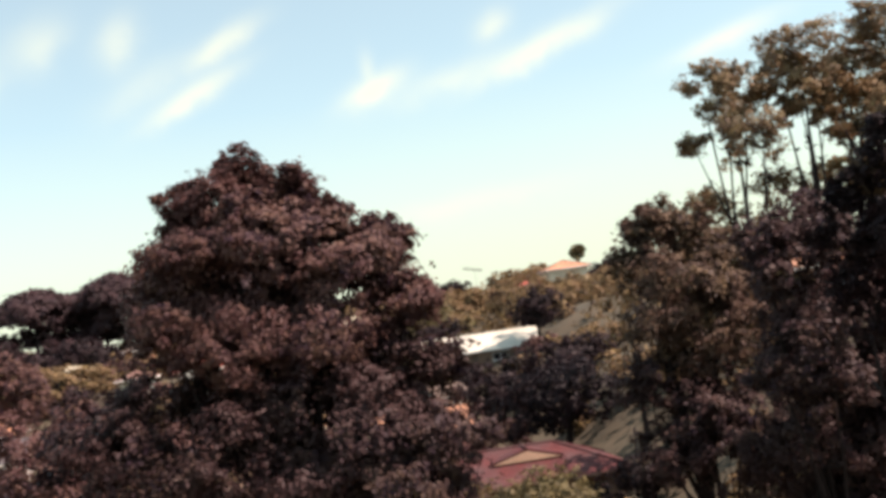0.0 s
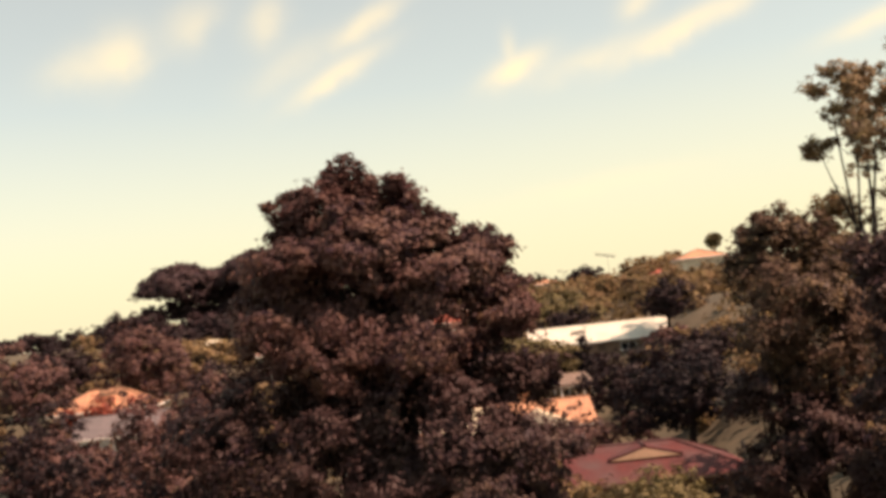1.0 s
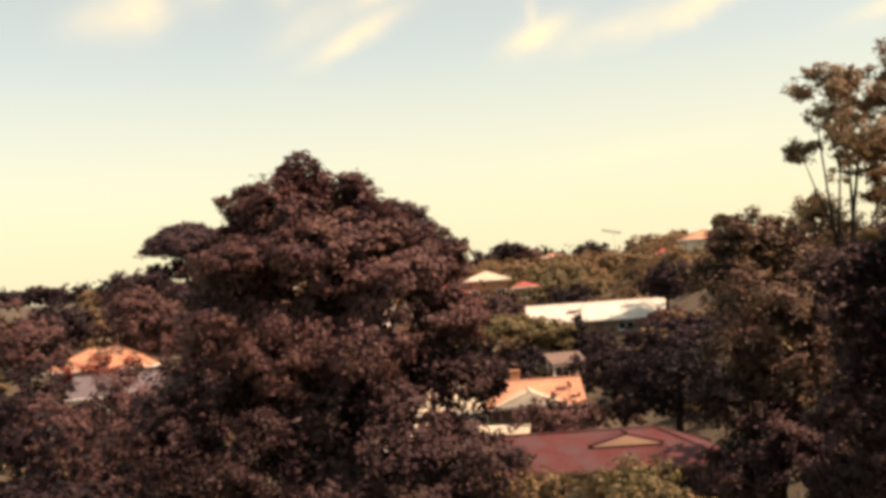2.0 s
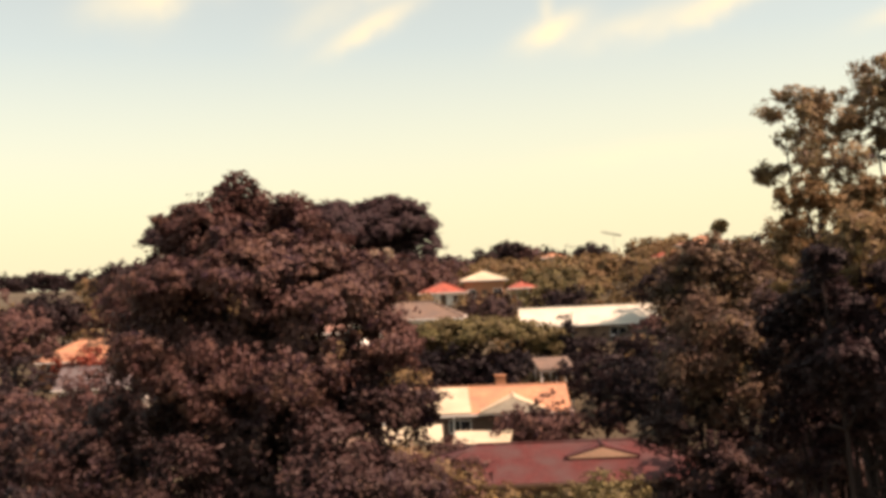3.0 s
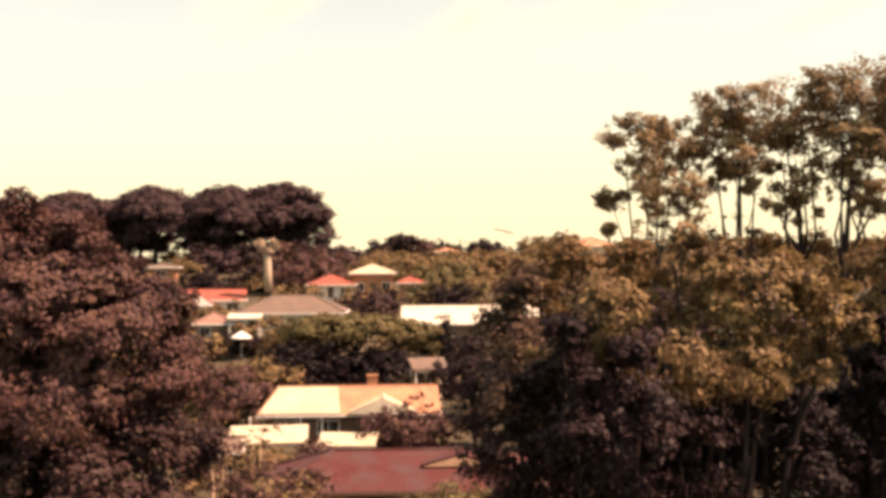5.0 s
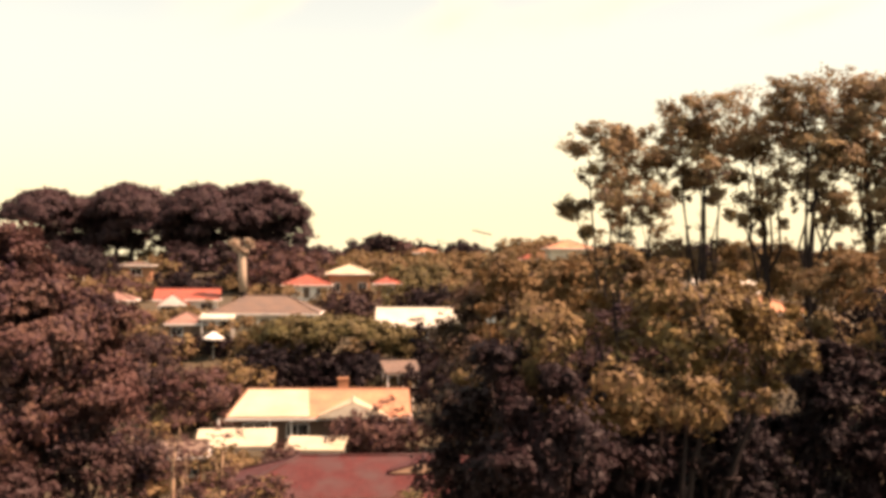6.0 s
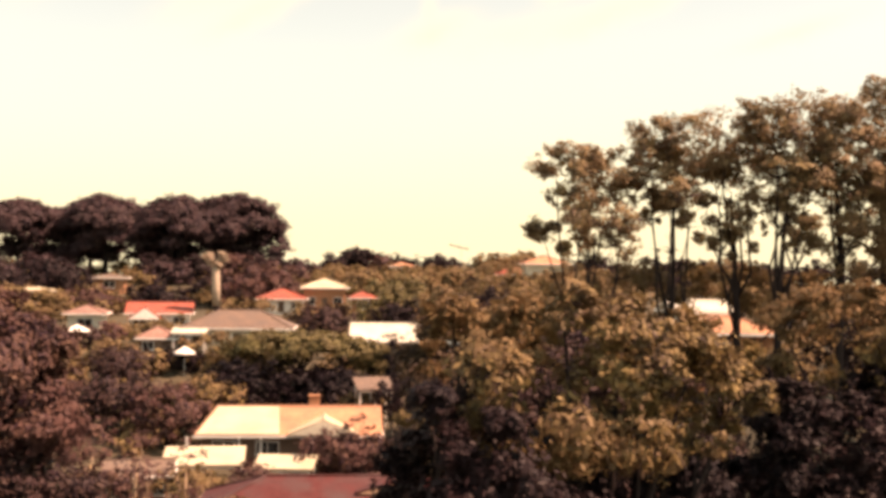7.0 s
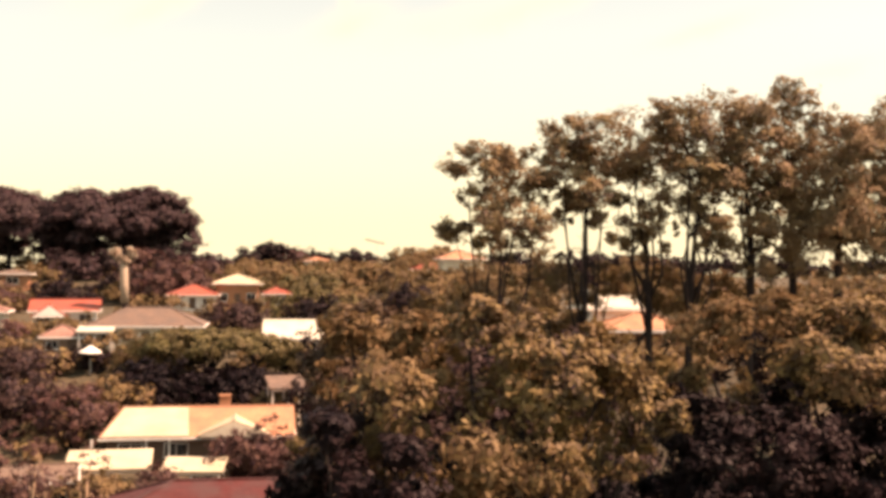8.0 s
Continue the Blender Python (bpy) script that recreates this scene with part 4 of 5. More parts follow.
for i, (x, y, top, wide, leaf) in enumerate(ON_THE_FAR_SIDE_OF_THE_VALLEY_FLOOR_TREES):
    bush_tree("garden_tree", f"{LEAVES[leaf][1]} garden tree on the far side of the valley floor", "tree", x, y, top, wide, 200 + i, LEAVES[leaf][0], group="trees on the far side of the valley floor")

# trees on the near slope: x, y, top, width, leaf
ON_THE_NEAR_SLOPE_TREES = [
    (-20.7, 52.0, 15.9, 5.8, "D"),
    (-13.8, 45.0, 15.2, 5.4, "R"),
    (-13.8, 38.0, 14.8, 5.5, "D"),
    (-13.9, 56.0, 15.6, 4.8, "R"),
    (-8.1, 34.0, 14.8, 2.9, "D"),
    (-15.3, 52.0, 18.9, 4.4, "R"),
    (-9.5, 40.0, 17.4, 4.2, "D"),
    (2.4, 40.0, 13.9, 3.5, "O"),
    (4.7, 46.0, 11.4, 3.6, "O"),
    (9.2, 52.0, 9.9, 5.4, "G"),
    (2.5, 52.0, 12.4, 2.9, "R"),
    (-5.9, 36.0, 15.4, 3.7, "D"),
    (16.4, 62.0, 9.1, 3.9, "D"),
    (-32.9, 78.0, 16.9, 6.6, "D"),
    (-27.1, 68.0, 15.6, 5.3, "R"),
    (-22.0, 62.0, 14.4, 4.8, "R"),
]
for i, (x, y, top, wide, leaf) in enumerate(ON_THE_NEAR_SLOPE_TREES):
    bush_tree("garden_tree", f"{LEAVES[leaf][1]} garden tree on the near slope", "tree", x, y, top, wide, 250 + i, LEAVES[leaf][0], group="trees on the near slope")

# trees beside the thin trunks: x, y, top, width, leaf
BESIDE_THE_THIN_TRUNKS_TREES = [
    (-11.0, 70.0, 14.9, 6.4, "R"),
    (-4.3, 52.0, 12.6, 3.0, "R"),
    (-0.2, 54.0, 11.8, 3.2, "R"),
    (1.3, 60.0, 11.0, 3.2, "O"),
    (-3.3, 79.0, 8.1, 4.8, "O"),
    (0.6, 83.0, 7.9, 2.8, "R"),
    (-7.6, 77.0, 9.2, 3.0, "R"),
    (0.5, 78.0, 7.9, 3.1, "R"),
]
for i, (x, y, top, wide, leaf) in enumerate(BESIDE_THE_THIN_TRUNKS_TREES):
    bush_tree("garden_tree", f"{LEAVES[leaf][1]} garden tree beside the thin trunks", "tree", x, y, top, wide, 300 + i, LEAVES[leaf][0], group="trees beside the thin trunks")

# trees on the rise behind the spreading tree: x, y, top, width, leaf
ON_THE_RISE_BEHIND_THE_SPREADING_TREE_TREES = [
    (21.8, 64.0, 22.0, 3.8, "O"),
    (26.2, 72.0, 22.4, 3.6, "O"),
    (41.7, 95.0, 24.0, 6.5, "O"),
    (21.1, 52.0, 20.3, 2.8, "O"),
    (29.0, 46.5, 22.5, 3.4, "D"),
    (32.0, 47.5, 22.9, 3.6, "O"),
    (34.9, 48.0, 23.3, 4.0, "O"),
    (41.3, 62.0, 23.5, 5.8, "O"),
    (23.8, 128.0, 21.3, 5.8, "D"),
    (20.6, 75.0, 21.2, 3.7, "O"),
    (38.6, 95.0, 21.0, 3.0, "D"),
    (45.3, 92.0, 22.1, 4.9, "O"),
    (34.0, 52.0, 21.4, 3.4, "O"),
    (43.0, 60.0, 22.9, 4.1, "O"),
    (27.8, 50.0, 19.3, 2.8, "O"),
    (32.2, 69.5, 17.9, 4.6, "O"),
    (36.2, 70.0, 17.9, 4.2, "O"),
]
for i, (x, y, top, wide, leaf) in enumerate(ON_THE_RISE_BEHIND_THE_SPREADING_TREE_TREES):
    bush_tree("garden_tree", f"{LEAVES[leaf][1]} garden tree on the rise behind the spreading tree", "tree", x, y, top, wide, 350 + i, LEAVES[leaf][0], group="trees on the rise behind the spreading tree")

# trees on the skyline: x, y, top, width, leaf
ON_THE_SKYLINE_TREES = [
    (7.6, 232.0, 28.4, 6.1, "D"),
    (12.1, 228.0, 25.5, 6.9, "R"),
    (3.8, 226.0, 24.7, 6.9, "D"),
    (23.7, 206.0, 25.5, 5.9, "D"),
    (32.6, 202.0, 25.9, 8.3, "O"),
    (38.2, 200.0, 25.5, 6.2, "D"),
    (51.5, 150.0, 25.6, 7.1, "D"),
    (-4.4, 222.0, 24.5, 6.8, "P"),
    (19.7, 215.0, 22.5, 12.0, "O"),
    (50.4, 190.0, 25.4, 8.9, "D"),
    (34.6, 205.0, 24.6, 6.4, "D"),
    (39.1, 190.0, 23.1, 8.9, "R"),
    (-49.3, 205.0, 23.5, 9.7, "P"),
    (-67.0, 208.0, 26.6, 9.0, "P"),
    (-62.0, 206.0, 25.8, 7.0, "D"),
    (-51.5, 207.0, 24.8, 6.5, "P"),
    (-30.5, 207.0, 25.2, 8.0, "D"),
    (-14.5, 209.0, 25.4, 9.0, "R"),
    (-9.5, 205.0, 24.6, 8.0, "D"),
    (-27.3, 205.0, 23.4, 8.4, "P"),
    (-23.6, 205.0, 24.5, 7.4, "D"),
    (-56.9, 205.0, 21.9, 8.7, "P"),
    (23.7, 226.0, 25.5, 6.9, "D"),
    (7.8, 226.0, 28.1, 5.0, "D"),
    (37.0, 206.0, 26.1, 13.7, "O"),
]
for i, (x, y, top, wide, leaf) in enumerate(ON_THE_SKYLINE_TREES):
    bush_tree("garden_tree", f"{LEAVES[leaf][1]} garden tree on the skyline", "tree", x, y, top, wide, 400 + i, LEAVES[leaf][0], group="trees on the skyline")

# a wide flat-topped tree behind the low house: sunlit canopy, dark beneath
rng = np.random.default_rng(470)
g = float(ground_z(2.2, 118.0))
lobes = []
for k in range(22):
    a, q = 2.4 * k, math.sqrt((k + 0.5) / 22)
    size = rng.uniform(1.3, 2.1)
    lobes.append((q * 8.0 * math.cos(a), q * 4.2 * math.sin(a), 15.7 - g - 1.5 * q * q - size * 0.55 + rng.uniform(-0.3, 0.3), size, size, size * 0.55))
tree("flat_topped_tree", "wide flat-topped tree with bright olive-green canopy", "tree", (2.2, 118.0, g), lobes, 471, LEAF_GREEN, BARK_DARK,
     per=20, per_m2=1.3, clump=0.6, length=0.5, width=0.27, trunk_r=0.3, low=-0.5, droop=0.0, flat=0.5, bearing=lobes[::3], forks=2.2, hollow=2.6, gap=-0.3)

# a narrow dark cypress in front of the pale roof
g = float(ground_z(11.7, 112.0))
h = 15.4 - g
tree("cypress", "narrow dark cypress in front of a pale roof", "tree", (11.7, 112.0, g), [(0.1 * (-1) ** k, 0, h * (0.16 + 0.15 * k), 1.25 - 0.12 * k, 1.2 - 0.12 * k, h * 0.13) for k in range(6)],
     480, LEAF_DEEP, BARK_DARK, per=30, per_m2=2.0, clump=0.5, length=0.4, width=0.2, trunk_r=0.16, droop=-0.5, low=-0.9)

# umbrella pines on the ridge: x, y, top, width, underside of the crown
PINES = [
    (-58.6, 217.0, 35.6, 17.0, 26.4),
    (-52.0, 225.0, 34.6, 16.0, 26.0),
    (-42.0, 218.0, 37.0, 18.5, 26.8),
    (-48.0, 230.0, 36.4, 14.0, 26.4),
    (-34.0, 229.0, 34.6, 14.0, 25.6),
    (-27.5, 216.0, 36.9, 20.5, 23.0),
    (-16.6, 220.0, 38.4, 20.5, 22.2),
    (-22.0, 227.0, 37.6, 19.0, 23.2),
    (-10.0, 222.0, 31.5, 9.0, 23.0),
]
for i, (x, y, top, wide, under) in enumerate(PINES):
    rng = np.random.default_rng(500 + i)
    g = float(ground_z(x, y))
    r, zu, zt = wide * 0.5, under - g, top - g
    lobes = []
    for k in range(26):
        a, q = 2.4 * k + i, math.sqrt((k + 0.4) / 26)
        size = r * rng.uniform(0.24, 0.36)
        dome = zu + (zt - zu) * (0.2 + 0.8 * math.sqrt(1 - (q * 0.93) ** 2)) * rng.uniform(0.9, 1.0) - size * 0.62
        lobes.append((q * r * 0.8 * math.cos(a), q * r * 0.8 * math.sin(a), dome, size, size, size * 0.62))
    for k in range(18):
        a, q = 2.4 * k + i + 1.0, rng.uniform(0.25, 0.85)
        size = r * rng.uniform(0.2, 0.32)
        lobes.append((q * r * math.cos(a), q * r * math.sin(a), zu + (zt - zu) * rng.uniform(-0.28, 0.42), size, size, size * 0.55))
    tree("umbrella_pine", "dark umbrella pine with domed crown and bare trunk", "tree", (x, y, g), lobes, 520 + i, LEAF_PINE, BARK_DARK,
         group="umbrella pines on the ridge", per=20, per_m2=0.85, clump=0.85, length=0.62, width=0.34, droop=-0.3, trunk_r=0.42, inner=0.45, low=-0.5, forks=zu * 0.85, flat=0.55,
         bearing=lobes[::3], hollow=4.5, gap=-0.3)

# ---- houses of the valley ----
# walls take dark brown timber in place of the shade under the eaves
house("house", "low house with terracotta hip roof, cream sheets and white posts", 2.65, 96.6, 1, 14.4, 8.0, 8.15, 1.85, "half_hip", TILE_ORANGE, TIMBER_BROWN, windows=4, chimney=(1.9, 10.95),
      panel=(-0.8, 0.94, SHEET_CREAM), wing=(2.85, 5.6, 8.35, 1.15, 3.6, -4.9, WALL_CREAM))
house("house", "wide house with dark maroon tiled hip roof", 7.8, 70.0, 0, 17.4, 7.4, 7.25, 1.75, "hip", TILE_MAROON, WALL_BROWN, TIMBER_BROWN, windows=4, over=0.6,
      wing=(2.9, 4.4, 8.42, 0.62, 2.2, -2.0, WALL_TAN))
house("house", "long low house with pale sheet-metal roof", 15.8, 133.0, -1, 16.0, 7.2, 13.6, 1.9, "gable", SHEET_WHITE, WALL_BROWN, windows=5, over=0.6)
house("house", "cottage with brown tiled hip roof", -6.0, 133.0, 0, 12.0, 7.2, 15.0, 1.95, "hip", TILE_BROWN, WALL_CREAM)
house("house", "low cottage with faded pink-brown tiled roof", -15.0, 129.5, 6, 4.0, 4.4, 13.9, 1.15, "hip", TILE_PINK, WALL_BROWN, windows=2, over=0.4)
house("house", "house with shallow cream roof on the slope", 2.7, 175.0, 0, 6.4, 6.0, 19.2, 1.3, "hip", SHEET_CREAM, WALL_BRICK)
house("house", "white-walled house with red tiled roof", -3.7, 170.0, 0, 6.6, 6.0, 17.5, 1.4, "hip", TILE_RED, WALL_WHITE)
house("house", "small house with red tiled roof", 8.8, 173.0, 0, 3.6, 5.0, 17.7, 0.9, "hip", TILE_RED, WALL_BRICK, windows=1)
house("house", "white-walled house with bright red tiled roof", -18.8, 151.0, 8, 7.8, 6.0, 15.9, 1.3, "gable", TILE_RED, WALL_WHITE, windows=3,
      wing=(-1.8, 4.2, 15.2, 1.5, 2.6, -4.6, WALL_WHITE))
house("house", "grey-roofed house with white gable ends", -37.0, 112.5, 8, 8.6, 7.6, 10.1, 1.9, "gable", TILE_GREY, WALL_WHITE, windows=3)
house("house", "house with weathered terracotta roof behind shrubs", -42.0, 122.5, 6, 11.0, 7.5, 12.3, 2.2, "hip", TILE_ORANGE, WALL_BRICK)
house("house", "white house with pale flat-pitched roof on the rise", 33.2, 80.0, 0, 3.6, 4.0, 19.3, 0.7, "gable", SHEET_WHITE, WALL_WHITE, windows=2)
house("house", "orange brick house with peach tiled roof on the rise", 33.9, 75.0, -4, 5.4, 4.6, 18.05, 1.0, "hip", TILE_ORANGE, WALL_BRICK, windows=2, over=0.35)
house("house", "house with orange tiled roof beside the gums", 57.5, 92.0, -10, 9.0, 7.0, 18.8, 1.4, "hip", TILE_ORANGE, WALL_CREAM)
house("house", "ridge house with red tiled roof", 34.0, 181.0, -4, 6.4, 6.0, 21.7, 1.0, "hip", TILE_RED, WALL_CREAM)
house("house", "two-storey pink house on the ridge", 37.6, 172.0, 0, 6.4, 6.0, 23.4, 1.3, "hip", TILE_ORANGE, WALL_CREAM)
house("house", "skyline house with orange roof", 16.8, 227.0, 0, 5.0, 5.0, 23.0, 0.8, "hip", TILE_ORANGE, WALL_CREAM, windows=1)
house("house", "skyline house with orange roof beside a palm", 40.0, 191.0, 0, 3.6, 5.0, 23.4, 0.9, "hip", TILE_ORANGE, WALL_CREAM, windows=1)
house("house", "house with cream sheet roof above the pale one", 29.8, 151.0, 0, 5.4, 5.0, 15.8, 0.6, "gable", SHEET_CREAM, WALL_BROWN, windows=2)
house("house", "small house with faded red roof among trees", -26.9, 144.5, 6, 4.2, 5.0, 16.0, 0.9, "hip", TILE_PINK, WALL_CREAM, windows=1)
house("house", "red-walled house below the umbrella pines", -35.0, 192.5, 6, 5.0, 5.0, 20.2, 0.6, "hip", TILE_BROWN, WALL_BRICK, windows=1)
house("house", "cream cottage half hidden below the pines", -40.5, 167.5, 6, 4.0, 5.0, 18.3, 0.5, "hip", SHEET_CREAM, WALL_CREAM, windows=1)
house("house", "small orange brick house with faded roof behind thin trunks", -7.4, 82.0, 10, 4.0, 5.0, 7.3, 0.6, "gable", TILE_BROWN, WALL_BRICK, windows=3)


def carport(label, x, y, rot, w, d, z, roof_mat, post_mat, tilt=0.3):
    """An open shelter: sheet roof on posts with a beam along the front."""
    g = float(ground_z(x, y))
    root = tagged(new("carport"), label, "carport")
    root.matrix_world = pose(x, y, g, 0, 0, rot)
    roof_mesh("roof", w, d, tilt, z - g, 0.2, "skillion", roof_mat, root, 0.12)
    part("beam", box_bm(-w / 2, -d / 2, z - g - 0.22, w / 2, -d / 2 + 0.12, z - g - 0.003), post_mat, root)
    for sx in (-1, 0, 1):
        for sy in (-1, 1):
            top = z - g - 0.225 if sy < 0 else z - g + tilt * 0.9
            part("post", box_bm(sx * (w / 2 - 0.1) - 0.07, sy * (d / 2 - 0.08) - 0.07, -0.4, sx * (w / 2 - 0.1) + 0.07, sy * (d / 2 - 0.08) + 0.07, top, 0.01), post_mat, root)
    return root


carport("cream-roofed carport beside the low house", -3.4, 86.6, 4, 5.8, 3.4, 7.05, SHEET_CREAM, TIMBER_WHITE, 0.8)
carport("white-roofed patio shelter in front of the low house", 2.9, 85.5, -6, 4.2, 2.6, 6.9, SHEET_CREAM, TIMBER_WHITE, 0.55)
carport("white-roofed verandah beside the brown-roofed cottage", -11.2, 128.0, 2, 3.6, 2.2, 14.55, SHEET_WHITE, TIMBER_WHITE, 0.45)
carport("brown-roofed pergola with white posts", 9.8, 106.0, 8, 3.2, 3.4, 10.7, TILE_BROWN, TIMBER_WHITE, 0.8)
for px in (-5.6, -1.4, 0.4, 9.2):
    post = tagged(new("verandah_post"), "white timber verandah post under the eaves", "post", "posts of the verandah")
    post.location = (px, 92.2 + px * 0.05, float(ground_z(px, 92.2)))
    part("shaft", box_bm(-0.08, -0.08, -0.2, 0.08, 0.08, 8.15 - float(ground_z(px, 92.2)), 0.01), TIMBER_WHITE, post)
    part("foot", box_bm(-0.13, -0.13, -0.2, 0.13, 0.13, 0.12, 0.01), TIMBER_WHITE, post)


# ---- palms, mast, small things ----
def fan_palm(x, y, top, r):
    g = float(ground_z(x, y))
    rng = np.random.default_rng(701)
    root = tagged(new("fan_palm"), "slender fan palm with a round crown on the skyline", "palm")
    root.location = (x, y, g)
    h = top - g - r
    v, f = tube([(0, 0, -0.3), (0.05, 0, h * 0.5), (0, 0, h)], [0.28, 0.2, 0.18], 8)
    mesh_object("trunk", v, f, BARK_DARK, root, "", True)
    q = []
    for _ in range(110):
        d = rng.normal(size=3)
        d[2] = d[2] * 0.9 + 0.15
        d /= np.linalg.norm(d)
        mid = np.array([0, 0, h]) + d * r * rng.uniform(0.15, 0.75)
        sd = np.cross(d, rng.normal(size=3))
        sd /= np.linalg.norm(sd)
        for k in range(9):
            a = (k - 4) * 0.24
            e = d * math.cos(a) + sd * math.sin(a)
            w = np.cross(e, sd) * 0.03 + sd * 0.09
            tip = mid + e * r * 0.45 - np.array([0, 0, 0.1])
            q.append([mid, mid + e * r * 0.22 + w, tip, mid + e * r * 0.22 - w])
        q.append([np.array([0, 0, h]), np.array([0, 0, h]) + sd * 0.04, mid + sd * 0.03, mid])
    c = new("crown", quads_mesh("crown", np.array(q), LEAF_GREEN))
    c.parent = root


fan_palm(42.8, 183.0, 28.0, 1.55)

# a palm that has lost its fronds: pale boot-covered trunk, ragged top
root = tagged(new("dead_palm"), "tall dead palm with pale trunk and ragged broken top", "palm")
DX, DY = -10.9, 148.0
DG = float(ground_z(DX, DY))
root.location = (DX, DY, DG)
v, f = tube([(0.2, 0, -0.4), (0.1, 0, 2.0), (0, 0, 3.6), (-0.05, 0, 4.6)], [0.42, 0.36, 0.4, 0.5], 12)
mesh_object("trunk", v, f, BARK_DARK, root, "", True)
v, f = tube([(-0.0, 0, 3.4), (-0.1, 0, 6.0), (-0.15, 0, 8.0), (-0.3, 0, 8.6)], [0.52, 0.56, 0.5, 0.36], 12)
mesh_object("leaf_base_skirt", v, f, BARK_BOOTS, root, "pale stubs of cut fronds", True)
rng = np.random.default_rng(77)
c = np.array([[-0.35, 0, 8.9], [-0.9, 0, 9.5], [-1.25, 0, 10.1], [0.25, 0, 9.2], [0.85, 0, 10.1]])
tuft = new("tuft", quads_mesh("tuft", leaf_corners(rng, c, np.full(5, 0.55), 160, 0.8, 0.24, -0.4, 1.0), LEAF_DRY))
tuft.parent = root


def aerial(x, y, z):
    g = float(ground_z(x, y))
    root = tagged(new("tv_aerial"), "television aerial on a thin mast on the skyline", "aerial")
    root.location = (x, y, g)
    v, f = tube([(0.2, 0, 0), (0.2, 0, z - g)], [0.035, 0.03], 6)
    mesh_object("mast", v, f, STEEL, root)
    v, f = tube([(-2.0, 0, z - g + 0.55), (1.6, 0, z - g - 0.25)], [0.08, 0.08], 6)
    boom = mesh_object("boom", v, f, STEEL, root)
    for k in range(9):
        a = -1.9 + k * 0.42
        zz = z - g + 0.55 - (a + 2.0) * 0.222
        ln = 0.55 + 0.05 * k
        v, f = tube([(a, -ln, zz + 0.2), (a, ln, zz - 0.2)], [0.06, 0.06], 5)
        mesh_object("element", v, f, STEEL, boom)


aerial(26.8, 202.0, 26.6)

# white garden umbrellas
def garden_umbrella(x, y, high, r):
    root = tagged(new("garden_umbrella"), "white canvas garden umbrella on a pole", "umbrella", "garden umbrellas")
    root.location = (x, y, float(ground_z(x, y)))
    v, f = tube([(0, 0, 0), (0, 0, high)], [0.05, 0.04], 6)
    mesh_object("pole", v, f, TIMBER_WHITE, root)
    rim = [(r * math.cos(2 * math.pi * k / 8), r * math.sin(2 * math.pi * k / 8), high - 0.7) for k in range(8)]
    low = [(a, b, c - 0.12) for a, b, c in rim]
    verts = [(0, 0, high), (0, 0, high - 0.15)] + rim + low
    faces = [(0, 2 + k, 2 + (k + 1) % 8) for k in range(8)] + [(1, 10 + (k + 1) % 8, 10 + k) for k in range(8)] + [(2 + k, 10 + k, 10 + (k + 1) % 8, 2 + (k + 1) % 8) for k in range(8)]
    mesh_object("canopy", verts, faces, WALL_WHITE, root)


garden_umbrella(-24.7, 131.0, 3.0, 1.5)
garden_umbrella(-10.7, 121.5, 3.2, 1.2)

# satellite dish above the trees on the rise
root = tagged(new("satellite_dish"), "white satellite dish on a steel pole", "dish")
SX, SY = 28.9, 72.0
SG = float(ground_z(SX, SY))
root.location = (SX, SY, SG)
v, f = tube([(0, 0.2, 0), (0, 0.2, 20.4 - SG)], [0.06, 0.05], 6)
mesh_object("pole", v, f, STEEL, root)
rings, verts, faces = 5, [], []
for k in range(rings + 1):
    rr = 0.48 * k / rings
    for a in range(16):
        w = 2 * math.pi * a / 16
        verts.append((rr * math.cos(w), -0.1 - 0.12 * (rr / 0.48) ** 2, 20.5 - SG + rr * math.sin(w)))
for k in range(rings):
    for a in range(16):
        b = (a + 1) % 16
        faces.append((k * 16 + a, k * 16 + b, (k + 1) * 16 + b, (k + 1) * 16 + a))
dish = mesh_object("dish", verts, faces, TIMBER_WHITE, root, "", True)
sol = dish.modifiers.new("thickness", "SOLIDIFY")
sol.thickness = 0.03
v, f = tube([(0, -0.2, 20.05 - SG), (0, -0.6, 20.4 - SG)], [0.02, 0.02], 5)
mesh_object("arm", v, f, STEEL, dish)

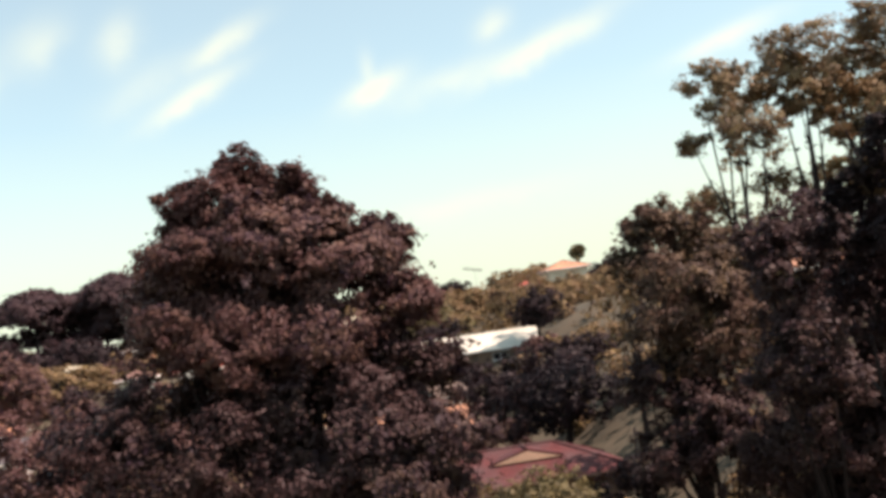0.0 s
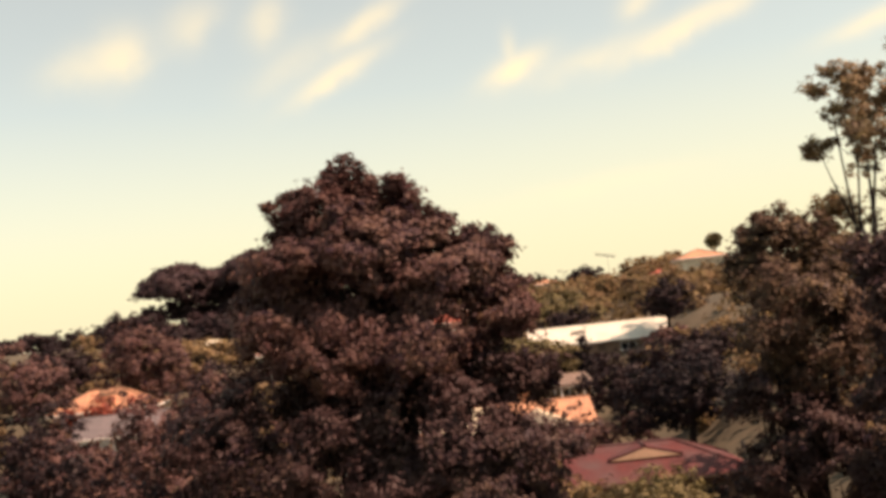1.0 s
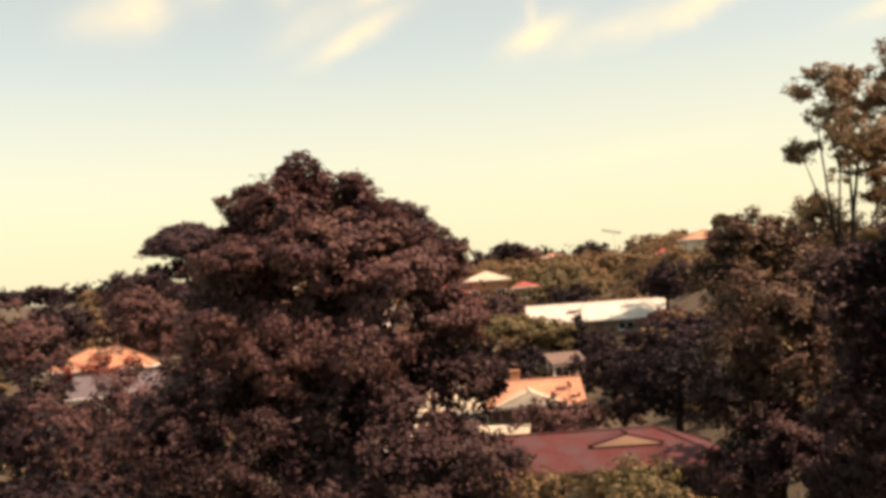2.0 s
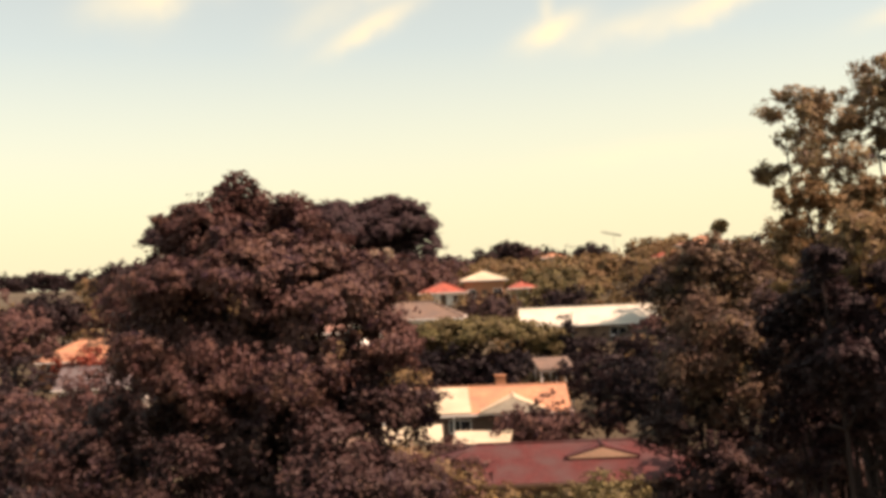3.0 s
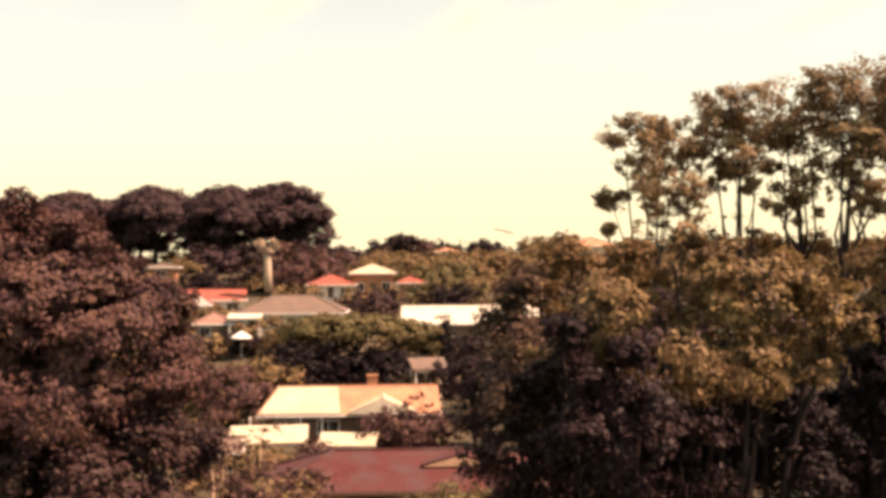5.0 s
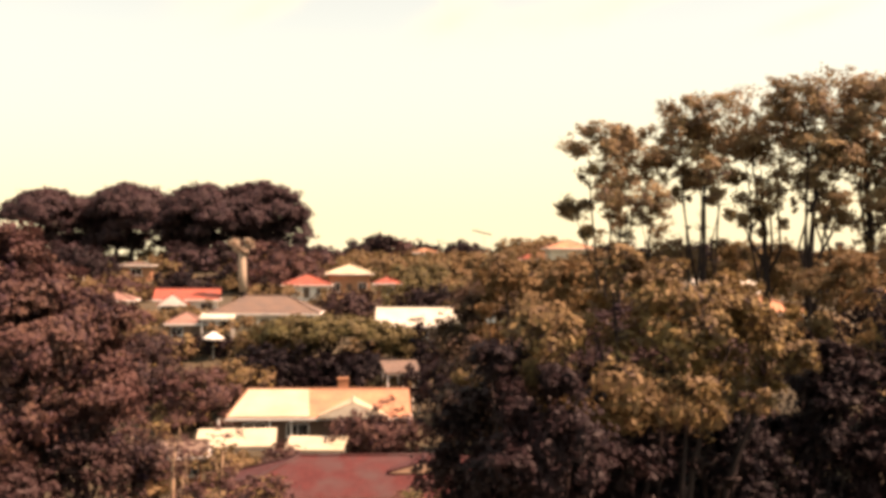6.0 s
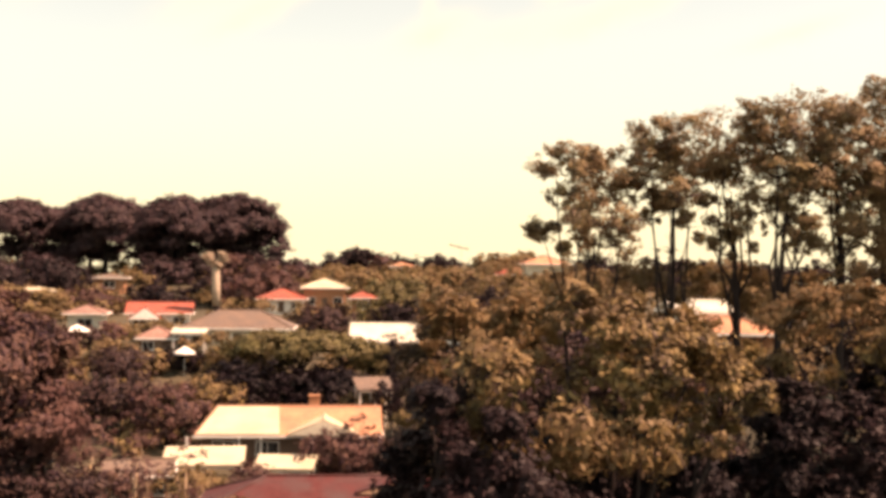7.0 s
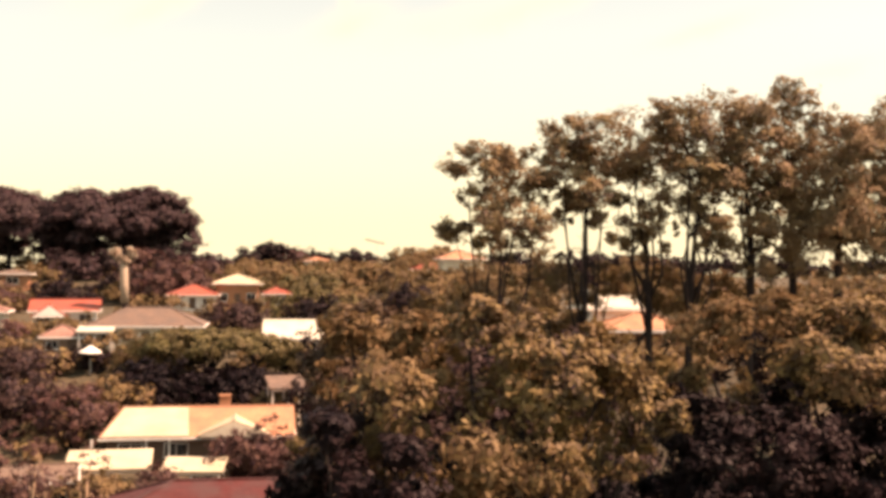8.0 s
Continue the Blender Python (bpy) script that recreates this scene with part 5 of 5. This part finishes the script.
# slender sapling trunks on the near slope
for i, (x, y, top) in enumerate([(-5.2, 58.0, 13.4), (-3.2, 60.0, 13.8), (-2.2, 57.0, 12.6), (-0.8, 61.0, 12.8), (-6.6, 61.0, 13.0)]):
    g = float(ground_z(x, y))
    h = top - g
    tree("slender_tree", "slender tree with bare sunlit trunk and thin crown", "tree", (x, y, g), [(0.3, 0, h * 0.9, 0.8, 0.8, 0.7), (-0.5, 0.2, h * 0.78, 0.7, 0.7, 0.6), (0.5, 0, h * 0.66, 0.6, 0.6, 0.5)],
         800 + i, LEAF_RUSSET, BARK_PALE, group="slender trees on the near slope", per=22, per_m2=2.2, clump=0.3, length=0.2, width=0.09, trunk_r=0.13, forks=h * 0.6)

# woods that carry on behind the ridge
rng = np.random.default_rng(900)
spots = []
for _ in range(300):
    x, y = rng.uniform(-230, 300), rng.uniform(238, 330)
    if -75 < x < 2:
        continue
    g = float(ground_z(x, y))
    w = rng.uniform(5, 9)
    spots.append((x, y, g + w * 0.3, w * 0.55, w * 0.55, rng.uniform(2.0, 3.6)))
c, s, ways = clumps_in(rng, spots, 0.1, 1.5, 0.5, -0.2)
woods = new("far_woods", quads_mesh("far_woods", leaf_corners(rng, c, s, 14, 1.3, 0.75, 0.2, 0.6, ways), LEAF_DARK))
tagged(woods, "dark woods on the far ridge", "woods", kind="stuff")

# low scrub between the gardens
rng = np.random.default_rng(950)
YARDS = [(3.1, 94.0, 9.5), (8.0, 69.0, 10.5), (15.8, 132.0, 9.5), (-5.0, 131.0, 7.5), (-19.5, 150.0, 6.5), (-37.2, 111.0, 5.5), (0.0, 86.0, 6.5), (-8.4, 81.0, 5.5)]
spots = []
while len(spots) < 440:
    x, y = rng.uniform(-75, 80), rng.uniform(40, 236)
    if any((x - a) ** 2 + (y - b) ** 2 < r * r for a, b, r in YARDS):
        continue
    w = rng.uniform(1.2, 2.6) * (0.8 + y / 300)
    spots.append((x, y, float(ground_z(x, y)) + w * 0.2, w, w, w * rng.uniform(0.5, 0.9)))
c, s, ways = clumps_in(rng, spots, 0.26, 0.85, 0.6, -0.1)
scrub = new("hillside_scrub", quads_mesh("hillside_scrub", leaf_corners(rng, c, s, 12, 0.75, 0.42, 0.2, 0.6, ways), LEAF_OLIVE))
tagged(scrub, "low olive-brown scrub covering the hillside", "scrub", kind="stuff")
